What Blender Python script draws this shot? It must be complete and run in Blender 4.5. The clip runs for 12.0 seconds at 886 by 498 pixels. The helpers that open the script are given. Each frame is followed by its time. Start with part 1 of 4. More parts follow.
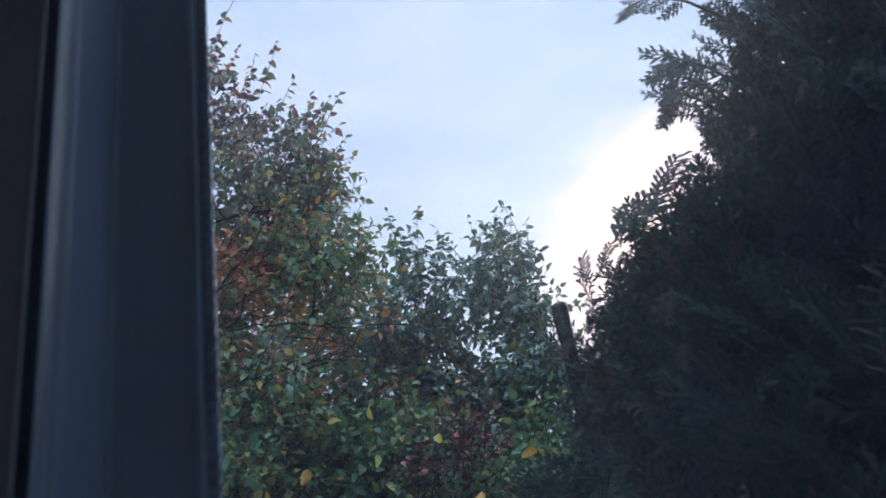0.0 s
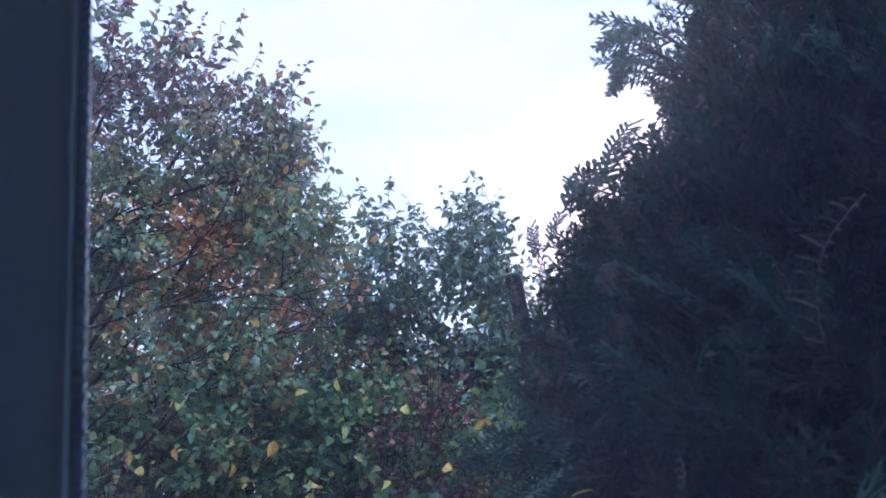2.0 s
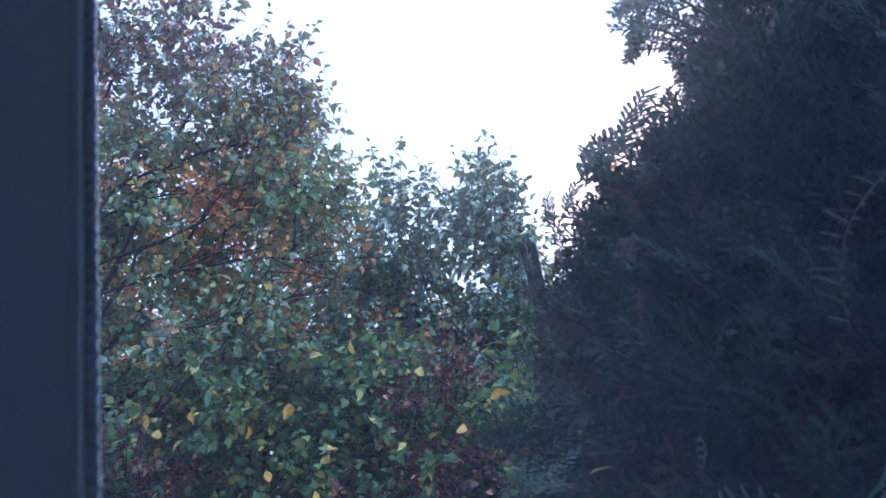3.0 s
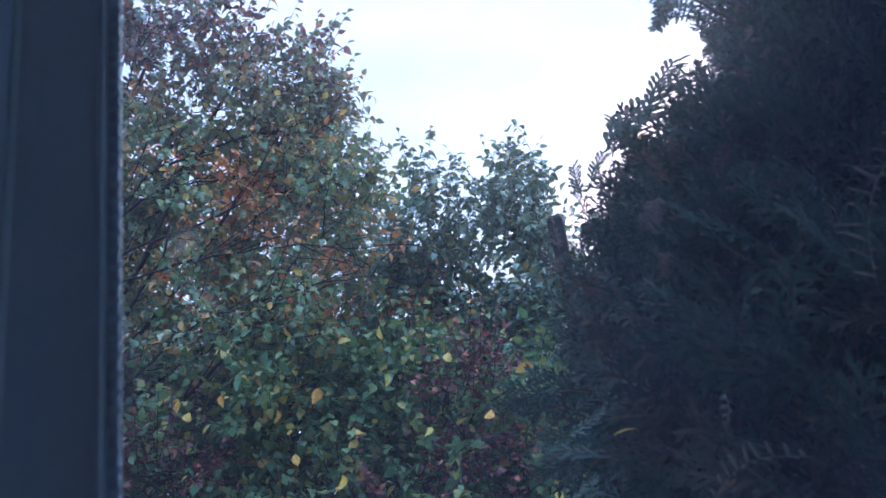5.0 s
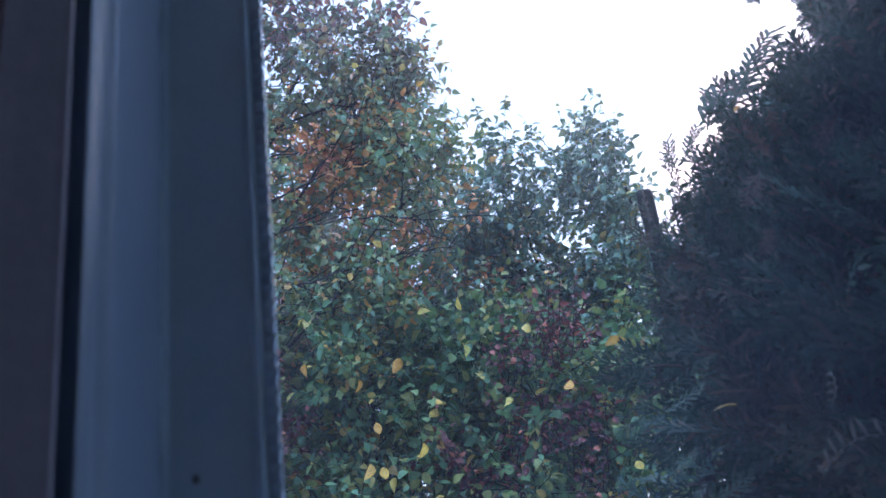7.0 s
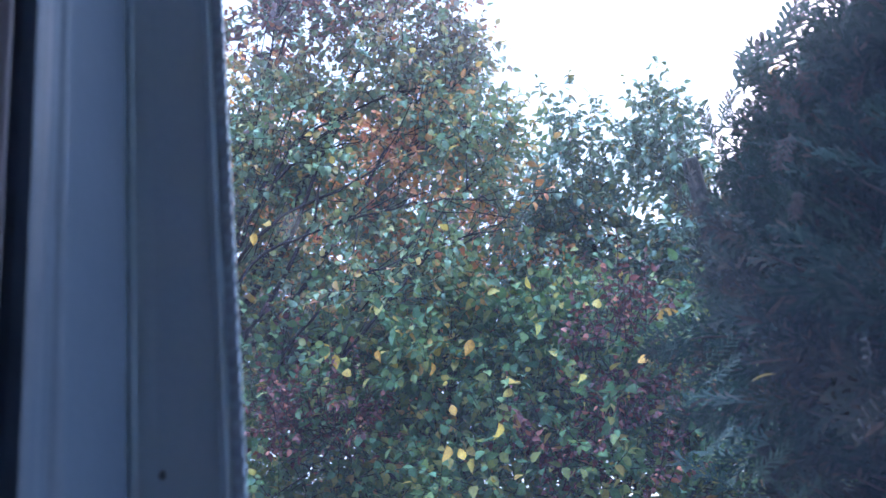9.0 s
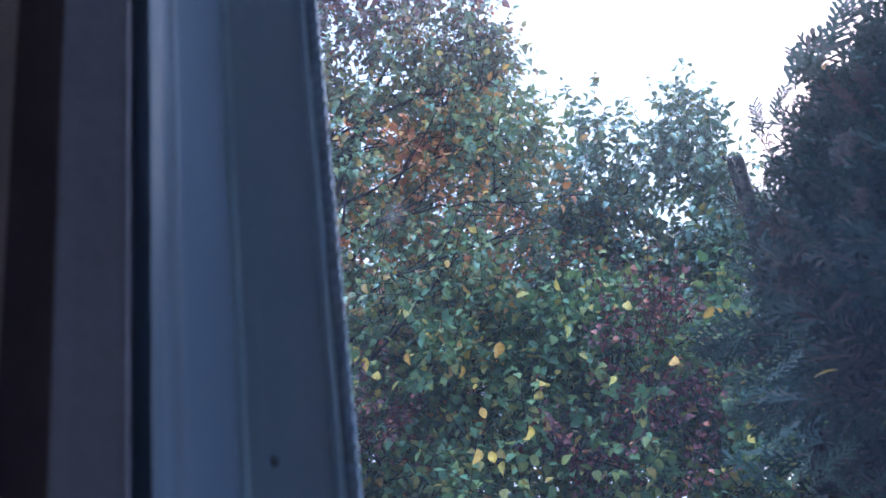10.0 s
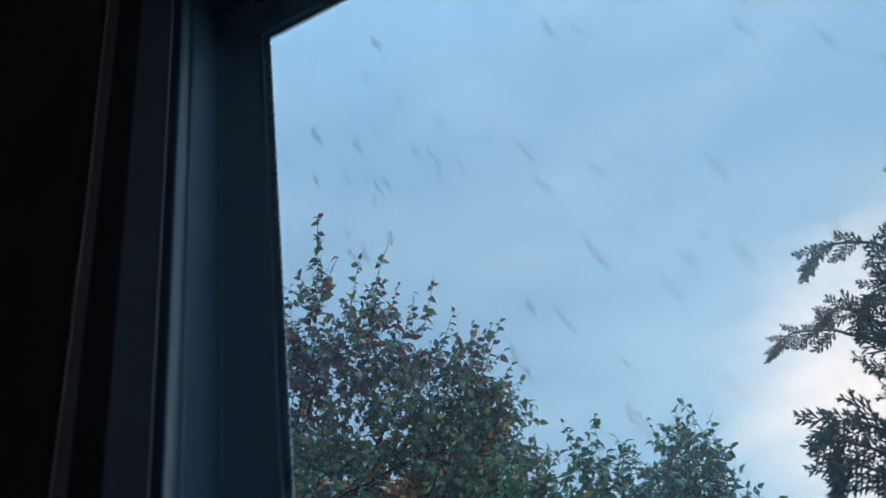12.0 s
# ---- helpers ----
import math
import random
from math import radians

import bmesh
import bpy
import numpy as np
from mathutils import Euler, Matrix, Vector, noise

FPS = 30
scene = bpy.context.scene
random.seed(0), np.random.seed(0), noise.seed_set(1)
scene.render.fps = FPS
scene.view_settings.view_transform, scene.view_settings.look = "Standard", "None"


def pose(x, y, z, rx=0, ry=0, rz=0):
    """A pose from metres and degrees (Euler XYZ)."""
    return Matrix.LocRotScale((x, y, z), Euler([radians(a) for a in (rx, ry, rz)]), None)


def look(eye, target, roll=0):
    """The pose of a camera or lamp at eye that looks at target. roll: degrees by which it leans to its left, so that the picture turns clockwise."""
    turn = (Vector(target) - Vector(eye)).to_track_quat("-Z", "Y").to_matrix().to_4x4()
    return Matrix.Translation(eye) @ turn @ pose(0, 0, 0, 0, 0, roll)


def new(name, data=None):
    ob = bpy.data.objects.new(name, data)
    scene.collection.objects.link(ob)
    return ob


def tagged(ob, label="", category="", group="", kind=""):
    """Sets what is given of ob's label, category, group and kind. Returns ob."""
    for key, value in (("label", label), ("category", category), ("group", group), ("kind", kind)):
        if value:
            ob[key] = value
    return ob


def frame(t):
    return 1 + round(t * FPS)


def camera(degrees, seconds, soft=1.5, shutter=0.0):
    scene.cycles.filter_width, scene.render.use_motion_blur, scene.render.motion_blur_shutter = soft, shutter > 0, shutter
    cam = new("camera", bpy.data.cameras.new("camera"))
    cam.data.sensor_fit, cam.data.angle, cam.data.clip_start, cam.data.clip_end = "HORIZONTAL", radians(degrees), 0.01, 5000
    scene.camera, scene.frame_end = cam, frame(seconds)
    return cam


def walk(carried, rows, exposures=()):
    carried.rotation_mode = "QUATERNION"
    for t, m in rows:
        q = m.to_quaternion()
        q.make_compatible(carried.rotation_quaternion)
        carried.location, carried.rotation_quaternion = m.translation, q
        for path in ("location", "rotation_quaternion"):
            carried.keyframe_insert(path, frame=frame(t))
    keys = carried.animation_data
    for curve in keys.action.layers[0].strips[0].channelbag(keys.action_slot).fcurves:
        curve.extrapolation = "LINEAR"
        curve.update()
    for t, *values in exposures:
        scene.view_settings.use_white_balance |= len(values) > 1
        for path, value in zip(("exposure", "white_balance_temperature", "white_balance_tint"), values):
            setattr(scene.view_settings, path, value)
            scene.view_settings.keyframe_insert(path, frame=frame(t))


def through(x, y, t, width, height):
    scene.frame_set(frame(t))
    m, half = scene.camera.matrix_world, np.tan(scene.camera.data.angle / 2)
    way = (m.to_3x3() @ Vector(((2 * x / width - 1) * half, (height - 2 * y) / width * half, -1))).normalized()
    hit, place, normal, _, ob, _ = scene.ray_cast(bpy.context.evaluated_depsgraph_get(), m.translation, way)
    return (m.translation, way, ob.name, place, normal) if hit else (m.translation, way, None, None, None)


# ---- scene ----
cam = camera(48.0, 12.0, soft=1.5, shutter=0.3)
# focus lies on the garden trees, so the window frame is soft
cam.data.dof.use_dof, cam.data.dof.focus_distance, cam.data.dof.aperture_fstop = True, 4.4, 12.0

# seconds, place, yaw, pitch, roll
PATH = [
    (0, -0.0531, -0.0189, 1.4901, 5.00, 29.37, 8.00),
    (0.5, -0.0220, -0.0420, 1.5130, 4.14, 29.40, 8.72),
    (1, -0.0103, -0.0023, 1.5024, 3.59, 29.37, 8.46),
    (1.5, 0.0007, 0.0002, 1.5002, 3.73, 28.30, 8.48),
    (2, -0.0055, 0.0100, 1.4951, 3.96, 27.55, 8.61),
    (2.5, -0.0016, 0.0158, 1.5081, 4.51, 25.64, 8.62),
    (3, -0.0058, 0.0143, 1.5239, 4.83, 25.16, 8.83),
    (5, -0.0063, 0.0293, 1.4858, 6.30, 25.15, 7.84),
    (5.5, 0.0153, 0.0431, 1.4796, 7.57, 23.86, 7.24),
    (6, -0.0128, 0.0167, 1.4892, 7.84, 23.94, 7.14),
    (6.5, -0.0494, -0.0029, 1.4860, 9.30, 24.15, 6.55),
    (7, -0.0373, 0.0046, 1.4909, 10.11, 23.84, 6.40),
    (9, 0.0261, 0.0167, 1.4860, 15.72, 23.39, 7.38),
    (9.5, -0.0029, 0.0237, 1.4821, 16.38, 23.37, 7.22),
    (10, -0.0191, 0.0081, 1.4836, 16.78, 23.80, 7.16),
    (10.2, -0.0039, 0.0071, 1.5020, 17.03, 26.21, 7.48),
    (10.4, 0.0747, -0.0718, 1.6350, 17.00, 30.78, 7.02),
    (10.5, 0.0887, -0.1507, 1.7026, 17.55, 33.93, 8.03),
    (10.6, 0.0846, -0.1623, 1.7122, 17.42, 36.90, 8.38),
    (10.7, 0.0901, -0.1506, 1.7177, 17.51, 39.41, 8.30),
    (11, 0.1301, -0.2063, 1.8213, 17.57, 40.14, 8.15),
    (11.5, 0.0964, -0.1752, 1.8013, 17.39, 39.78, 8.14),
    (12, 0.0783, -0.1707, 1.7935, 17.49, 40.16, 8.21),
]
EXPOSURES = [(0.0, 1.78, 6450, 7), (0.5, 1.84, 6050, 12), (1.0, 1.97, 5900, 16), (1.5, 2.19, 5850, 19), (2.5, 2.46, 5700, 15), (3.0, 2.58, 5720, 13),
             (5.0, 2.42, 5720, 13), (5.5, 3.04, 5780, 13), (6.0, 2.94, 5780, 13), (6.5, 2.35, 5800, 13), (7.0, 2.69, 5750, 12), (9.0, 3.33, 5800, 13), (9.5, 3.38, 5800, 13),
             (10.0, 3.05, 5800, 13), (10.3, 2.24, 5950, 10), (10.5, 1.88, 6150, 7), (10.7, 1.20, 5750, -4), (10.9, 0.93, 5250, -16), (11.0, 0.98, 5280, -16), (12.0, 1.07, 5380, -16)]
walk(cam, [(t, pose(x, y, z, 90 + pitch, roll, yaw)) for t, x, y, z, yaw, pitch, roll in PATH], EXPOSURES)

# ---- world and sun: dusk, thin cloud, the glow low behind the conifer ----
SUN_AZ, SUN_EL = radians(17.0), radians(23.0)
SUN_DIR = Vector((math.sin(SUN_AZ) * math.cos(SUN_EL), math.cos(SUN_AZ) * math.cos(SUN_EL), math.sin(SUN_EL)))


def build_world():
    world = bpy.data.worlds.new("dusk_sky")
    scene.world = world
    world.use_nodes = True
    nt = world.node_tree
    nt.nodes.clear()
    N, L = nt.nodes.new, nt.links.new
    sky = N("ShaderNodeTexSky")
    sky.sky_type = "NISHITA"
    sky.sun_disc = False
    sky.sun_elevation = radians(9.0)
    sky.sun_rotation = SUN_AZ
    sky.air_density, sky.dust_density, sky.ozone_density = 1.0, 1.5, 2.0
    tint = N("ShaderNodeMix")
    tint.data_type, tint.blend_type = "RGBA", "MULTIPLY"
    tint.inputs[0].default_value = 1.0
    tint.inputs[7].default_value = (0.070, 0.083, 0.096, 1)
    L(sky.outputs[0], tint.inputs[6])
    coord = N("ShaderNodeTexCoord")
    stretch = N("ShaderNodeMapping")
    stretch.inputs["Scale"].default_value = (1.0, 1.0, 2.6)
    stretch.inputs["Rotation"].default_value = (0, radians(24), 0)
    L(coord.outputs["Generated"], stretch.inputs[0])
    cloud = N("ShaderNodeTexNoise")
    cloud.inputs["Scale"].default_value = 4.5
    cloud.inputs["Detail"].default_value = 5.0
    cloud.inputs["Roughness"].default_value = 0.46
    L(stretch.outputs[0], cloud.inputs["Vector"])
    ramp = N("ShaderNodeValToRGB")
    ramp.color_ramp.elements[0].position, ramp.color_ramp.elements[1].position = 0.36, 0.72
    ramp.color_ramp.elements[0].color, ramp.color_ramp.elements[1].color = (0, 0, 0, 1), (1, 1, 1, 1)
    L(cloud.outputs["Fac"], ramp.inputs[0])
    veil = N("ShaderNodeMix")
    veil.data_type = "RGBA"
    veil.inputs[6].default_value = (0.205, 0.248, 0.346, 1)
    veil.inputs[7].default_value = (0.288, 0.316, 0.396, 1)
    L(ramp.outputs[0], veil.inputs[0])
    both = N("ShaderNodeMix")
    both.data_type = "RGBA"
    both.inputs[0].default_value = 0.8
    L(tint.outputs[2], both.inputs[6])
    L(veil.outputs[2], both.inputs[7])
    # glow of the low sun through the cloud
    dot = N("ShaderNodeVectorMath")
    dot.operation = "DOT_PRODUCT"
    dot.inputs[1].default_value = SUN_DIR
    unit = N("ShaderNodeVectorMath")
    unit.operation = "NORMALIZE"
    L(coord.outputs["Generated"], unit.inputs[0])
    L(unit.outputs[0], dot.inputs[0])
    spread = N("ShaderNodeMapRange")
    spread.interpolation_type = "SMOOTHSTEP"
    spread.inputs["From Min"].default_value = 0.973
    spread.inputs["From Max"].default_value = 1.004
    # the cloud frays the edge of the glow
    fray = N("ShaderNodeMath")
    fray.operation = "MULTIPLY_ADD"
    fray.inputs[1].default_value = 0.032
    L(cloud.outputs["Fac"], fray.inputs[0])
    shifted = N("ShaderNodeMath")
    shifted.operation = "ADD"
    shifted.inputs[1].default_value = -0.016
    L(dot.outputs["Value"], shifted.inputs[0])
    L(shifted.outputs[0], fray.inputs[2])
    L(fray.outputs[0], spread.inputs["Value"])
    soft_edge = N("ShaderNodeMath")
    soft_edge.operation = "MULTIPLY"
    uneven = N("ShaderNodeMapRange")
    uneven.inputs["To Min"].default_value, uneven.inputs["To Max"].default_value = 0.35, 1.55
    L(cloud.outputs["Fac"], uneven.inputs["Value"])
    L(spread.outputs[0], soft_edge.inputs[0])
    L(uneven.outputs[0], soft_edge.inputs[1])
    glow = N("ShaderNodeMix")
    glow.data_type = "RGBA"
    glow.inputs[7].default_value = (0.68, 0.50, 0.475, 1)
    L(soft_edge.outputs[0], glow.inputs[0])
    L(both.outputs[2], glow.inputs[6])
    # Unseen bright lobe overhead and behind, added to light the trees' near side.
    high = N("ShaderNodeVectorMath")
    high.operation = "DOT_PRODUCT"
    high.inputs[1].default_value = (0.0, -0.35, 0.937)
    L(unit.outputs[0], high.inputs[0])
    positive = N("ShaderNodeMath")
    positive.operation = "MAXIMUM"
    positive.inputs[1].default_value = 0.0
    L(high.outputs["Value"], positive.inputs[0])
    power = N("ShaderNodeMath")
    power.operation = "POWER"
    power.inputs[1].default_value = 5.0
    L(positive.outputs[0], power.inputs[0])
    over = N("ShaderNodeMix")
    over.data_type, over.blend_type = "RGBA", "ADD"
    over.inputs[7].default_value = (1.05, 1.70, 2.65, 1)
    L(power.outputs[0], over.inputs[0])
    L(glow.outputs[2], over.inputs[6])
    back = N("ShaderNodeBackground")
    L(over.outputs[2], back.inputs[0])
    back.inputs[1].default_value = 1.0
    out = N("ShaderNodeOutputWorld")
    L(back.outputs[0], out.inputs[0])


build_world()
sun_data = bpy.data.lights.new("sun", "SUN")
sun_data.energy, sun_data.angle, sun_data.color = 0.7, radians(34), (1.0, 0.90, 0.82)
sun = new("sun", sun_data)
sun.matrix_world = look(SUN_DIR * 40, (0, 0, 0))


# ---- materials ----
def material(name):
    m = bpy.data.materials.new(name)
    m.use_nodes = True
    return m, m.node_tree.nodes, m.node_tree.links, m.node_tree.nodes["Principled BSDF"]


def surface(name, low, high, rough=0.6, scale=6.0, bump=0.2, fine=60.0, metal=0.0, stretch=(1, 1, 1), spec=0.5):
    """Two scales of variation: large stains between two colours, fine grain in the relief and gloss."""
    m, nodes, links, bsdf = material(name)
    coord = nodes.new("ShaderNodeTexCoord")
    mapping = nodes.new("ShaderNodeMapping")
    mapping.inputs["Scale"].default_value = stretch
    links.new(coord.outputs["Object"], mapping.inputs[0])
    big, small = nodes.new("ShaderNodeTexNoise"), nodes.new("ShaderNodeTexNoise")
    big.inputs["Scale"].default_value, big.inputs["Detail"].default_value = scale, 5
    small.inputs["Scale"].default_value, small.inputs["Detail"].default_value = fine, 4
    ramp = nodes.new("ShaderNodeValToRGB")
    ramp.color_ramp.elements[0].position, ramp.color_ramp.elements[1].position = 0.33, 0.68
    ramp.color_ramp.elements[0].color, ramp.color_ramp.elements[1].color = (*low, 1), (*high, 1)
    mixed = nodes.new("ShaderNodeMath")
    mixed.operation = "MULTIPLY_ADD"
    mixed.inputs[1].default_value = 0.35
    links.new(mapping.outputs[0], big.inputs["Vector"])
    links.new(mapping.outputs[0], small.inputs["Vector"])
    half = nodes.new("ShaderNodeMath")
    half.operation = "MULTIPLY"
    half.inputs[1].default_value = 0.65
    links.new(big.outputs["Fac"], half.inputs[0])
    links.new(small.outputs["Fac"], mixed.inputs[0])
    links.new(half.outputs[0], mixed.inputs[2])
    links.new(mixed.outputs[0], ramp.inputs[0])
    links.new(ramp.outputs[0], bsdf.inputs["Base Color"])
    gloss = nodes.new("ShaderNodeMapRange")
    gloss.inputs["To Min"].default_value, gloss.inputs["To Max"].default_value = rough - 0.1, min(1, rough + 0.12)
    links.new(small.outputs["Fac"], gloss.inputs["Value"])
    links.new(gloss.outputs[0], bsdf.inputs["Roughness"])
    relief = nodes.new("ShaderNodeBump")
    relief.inputs["Strength"].default_value, relief.inputs["Distance"].default_value = bump, 0.003
    links.new(small.outputs["Fac"], relief.inputs["Height"])
    links.new(relief.outputs[0], bsdf.inputs["Normal"])
    bsdf.inputs["Metallic"].default_value = metal
    bsdf.inputs["Specular IOR Level"].default_value = spec
    return m


def foliage(name, stops, patch=(), patch_scale=1.6, patch_at=(0.5, 0.62), rough=0.42, through=0.45, island=True, spec=0.32, turned=()):
    """Leaves: a colour for each leaf out of stops (position, colour), drifting to patch colours in some boughs, and from one height to another (turned); light passes through."""
    m, nodes, links, bsdf = material(name)
    if island:
        rnd = nodes.new("ShaderNodeNewGeometry").outputs["Random Per Island"]
    else:
        rnd = nodes.new("ShaderNodeObjectInfo").outputs["Random"]

    def ramp_of(some):
        ramp = nodes.new("ShaderNodeValToRGB")
        ramp.color_ramp.interpolation = "LINEAR"
        els = ramp.color_ramp.elements
        els[0].position, els[0].color = some[0][0], (*some[0][1], 1)
        els[1].position, els[1].color = some[-1][0], (*some[-1][1], 1)
        for at, colour in some[1:-1]:
            els.new(at).color = (*colour, 1)
        links.new(rnd, ramp.inputs[0])
        return ramp.outputs[0]

    colour = ramp_of(stops)
    place = nodes.new("ShaderNodeNewGeometry").outputs["Position"]
    if patch:
        drift = nodes.new("ShaderNodeTexNoise")
        drift.inputs["Scale"].default_value, drift.inputs["Detail"].default_value = patch_scale, 2.0
        links.new(place, drift.inputs["Vector"])
        step = nodes.new("ShaderNodeMapRange")
        step.inputs["From Min"].default_value, step.inputs["From Max"].default_value = patch_at
        links.new(drift.outputs["Fac"], step.inputs["Value"])
        mix = nodes.new("ShaderNodeMix")
        mix.data_type = "RGBA"
        share = step.outputs[0]
        if turned:
            height = nodes.new("ShaderNodeSeparateXYZ")
            links.new(place, height.inputs[0])
            rise = nodes.new("ShaderNodeMapRange")
            rise.inputs["From Min"].default_value, rise.inputs["From Max"].default_value = turned
            rise.inputs["To Max"].default_value = 0.85
            links.new(height.outputs[2], rise.inputs["Value"])
            most = nodes.new("ShaderNodeMath")
            most.operation = "MAXIMUM"
            links.new(share, most.inputs[0])
            links.new(rise.outputs[0], most.inputs[1])
            share = most.outputs[0]
        links.new(share, mix.inputs[0])
        links.new(colour, mix.inputs[6])
        links.new(ramp_of(patch), mix.inputs[7])
        colour = mix.outputs[2]
    # blotches within a leaf
    blot = nodes.new("ShaderNodeTexNoise")
    blot.inputs["Scale"].default_value, blot.inputs["Detail"].default_value = 70, 3
    links.new(place, blot.inputs["Vector"])
    span = nodes.new("ShaderNodeMapRange")
    span.inputs["From Min"].default_value, span.inputs["From Max"].default_value = 0.3, 0.7
    span.inputs["To Min"].default_value, span.inputs["To Max"].default_value = 0.70, 1.2
    links.new(blot.outputs["Fac"], span.inputs["Value"])
    shade = nodes.new("ShaderNodeVectorMath")
    shade.operation = "SCALE"
    links.new(colour, shade.inputs[0])
    links.new(span.outputs[0], shade.inputs["Scale"])
    links.new(shade.outputs[0], bsdf.inputs["Base Color"])
    bsdf.inputs["Roughness"].default_value = rough
    bsdf.inputs["Specular IOR Level"].default_value = spec
    trans = nodes.new("ShaderNodeBsdfTranslucent")
    links.new(shade.outputs[0], trans.inputs[0])
    add = nodes.new("ShaderNodeMixShader")
    add.inputs[0].default_value = through
    links.new(bsdf.outputs[0], add.inputs[1])
    links.new(trans.outputs[0], add.inputs[2])
    links.new(add.outputs[0], nodes["Material Output"].inputs["Surface"])
    return m


# One vinyl in two copies, darkened and lightened to balance how faces are lit.
VINYL_DARKENED = surface("vinyl_darkened", (0.138, 0.178, 0.245), (0.178, 0.218, 0.290), rough=0.42, scale=9, bump=0.08, fine=160)
VINYL_LIGHTENED = surface("vinyl_lightened", (0.62, 0.77, 0.94), (0.70, 0.84, 0.97), rough=0.5, scale=12, bump=0.1, fine=160)
CASING = surface("violet_grey_casing", (0.20, 0.18, 0.225), (0.26, 0.24, 0.29), rough=0.7, scale=8, bump=0.12, fine=140, spec=0.2)
GAP_DARK = surface("dark_gap_teal", (0.075, 0.125, 0.155), (0.105, 0.165, 0.195), rough=0.7, scale=30)
SPLINE = surface("mesh_spline", (0.52, 0.64, 0.80), (0.60, 0.72, 0.88), rough=0.7, scale=40)
WIRE = surface("grey_mesh_wire", (0.05, 0.05, 0.055), (0.09, 0.09, 0.095), rough=0.6, scale=30)
SPOT = surface("old_dirt", (0.16, 0.19, 0.24), (0.22, 0.25, 0.31), rough=0.8, scale=200)
PLASTER = surface("painted_plaster", (0.74, 0.74, 0.75), (0.82, 0.82, 0.82), rough=0.85, scale=3, bump=0.15, fine=120)
RENDERED = surface("outside_render", (0.42, 0.40, 0.36), (0.55, 0.52, 0.47), rough=0.9, scale=4, bump=0.6, fine=90)
BOARDS = surface("floor_wood", (0.16, 0.13, 0.11), (0.25, 0.21, 0.18), rough=0.45, scale=5, stretch=(1, 9, 1))
CLOTH = surface("brown_curtain_cloth", (0.27, 0.19, 0.18), (0.36, 0.26, 0.25), rough=0.95, scale=7, bump=0.4, fine=380, spec=0.1)
STEEL = surface("rod_metal", (0.10, 0.09, 0.08), (0.18, 0.16, 0.14), rough=0.35, scale=30, metal=0.9)
EARTH = surface("garden_ground", (0.035, 0.05, 0.02), (0.10, 0.11, 0.05), rough=0.95, scale=1.4, bump=0.9, fine=14)
BARK = surface("grey_bark", (0.014, 0.011, 0.011), (0.034, 0.027, 0.025), rough=0.95, scale=9, bump=0.8, fine=70, stretch=(1, 1, 0.35), spec=0.1)
BARK_RED = surface("reddish_conifer_bark", (0.030, 0.022, 0.020), (0.070, 0.048, 0.040), rough=0.95, scale=12, bump=0.9, fine=80, stretch=(1, 1, 0.25))

GREEN, OLIVE = (0.110, 0.175, 0.060), (0.210, 0.190, 0.060)
YELLOW, ORANGE, RUST = (0.56, 0.39, 0.085), (0.58, 0.24, 0.090), (0.40, 0.14, 0.085)
# Upper leaves turn purple; patch colours are darkened too, as silhouettes against the sky.
LEAF_A = foliage("turning_leaf", [(0.0, (0.140, 0.205, 0.075)), (0.28, (0.120, 0.190, 0.115)), (0.48, (0.215, 0.230, 0.075)), (0.56, (0.120, 0.180, 0.100)), (0.64, (0.130, 0.190, 0.105)), (0.82, (0.26, 0.25, 0.08)), (0.93, (0.42, 0.20, 0.07)), (1.0, (0.52, 0.34, 0.07))],
                 patch=[(0.0, (0.085, 0.030, 0.050)), (0.30, (0.115, 0.036, 0.052)), (0.42, (0.16, 0.042, 0.055)), (0.50, (0.33, 0.09, 0.06)), (0.56, (0.42, 0.17, 0.06)), (0.60, (0.105, 0.130, 0.085)), (1.0, (0.090, 0.135, 0.095))], patch_scale=1.5, patch_at=(0.59, 0.71), rough=0.45, through=0.40, spec=0.45, turned=(4.05, 4.75))
LEAF_HEDGE = foliage("hedge_leaf", [(0.0, GREEN), (0.6, (0.09, 0.12, 0.07)), (0.9, OLIVE), (1.0, RUST)], through=0.2)
LEAF_B = foliage("dark_green_leaf", [(0.0, (0.098, 0.150, 0.080)), (0.5, (0.088, 0.146, 0.112)), (0.88, (0.125, 0.160, 0.095)), (0.975, OLIVE), (1.0, (0.3, 0.22, 0.05))],
                 patch=[(0.0, (0.070, 0.122, 0.098)), (0.6, (0.090, 0.140, 0.075)), (0.94, OLIVE), (1.0, RUST)], patch_scale=1.2, rough=0.45, through=0.18, spec=0.4)
LEAF_LOW = foliage("broad_shrub_leaf", [(0.0, (0.085, 0.138, 0.046)), (0.36, (0.066, 0.128, 0.066)), (0.62, (0.122, 0.160, 0.048)), (0.90, (0.190, 0.180, 0.050)), (0.965, (0.30, 0.22, 0.06)), (0.985, (0.34, 0.15, 0.06)), (1.0, (0.50, 0.34, 0.07))],
                   patch=[(0.0, (0.080, 0.135, 0.045)), (0.45, (0.060, 0.115, 0.062)), (0.75, (0.12, 0.155, 0.05)), (0.94, OLIVE), (1.0, (0.42, 0.30, 0.07))], rough=0.60, through=0.36, spec=0.25)
LEAF_RED = foliage("dark_red_leaf", [(0.0, (0.105, 0.036, 0.030)), (0.5, (0.072, 0.027, 0.028)), (0.85, (0.15, 0.042, 0.034)), (1.0, RUST)], rough=0.6, through=0.3, spec=0.2)
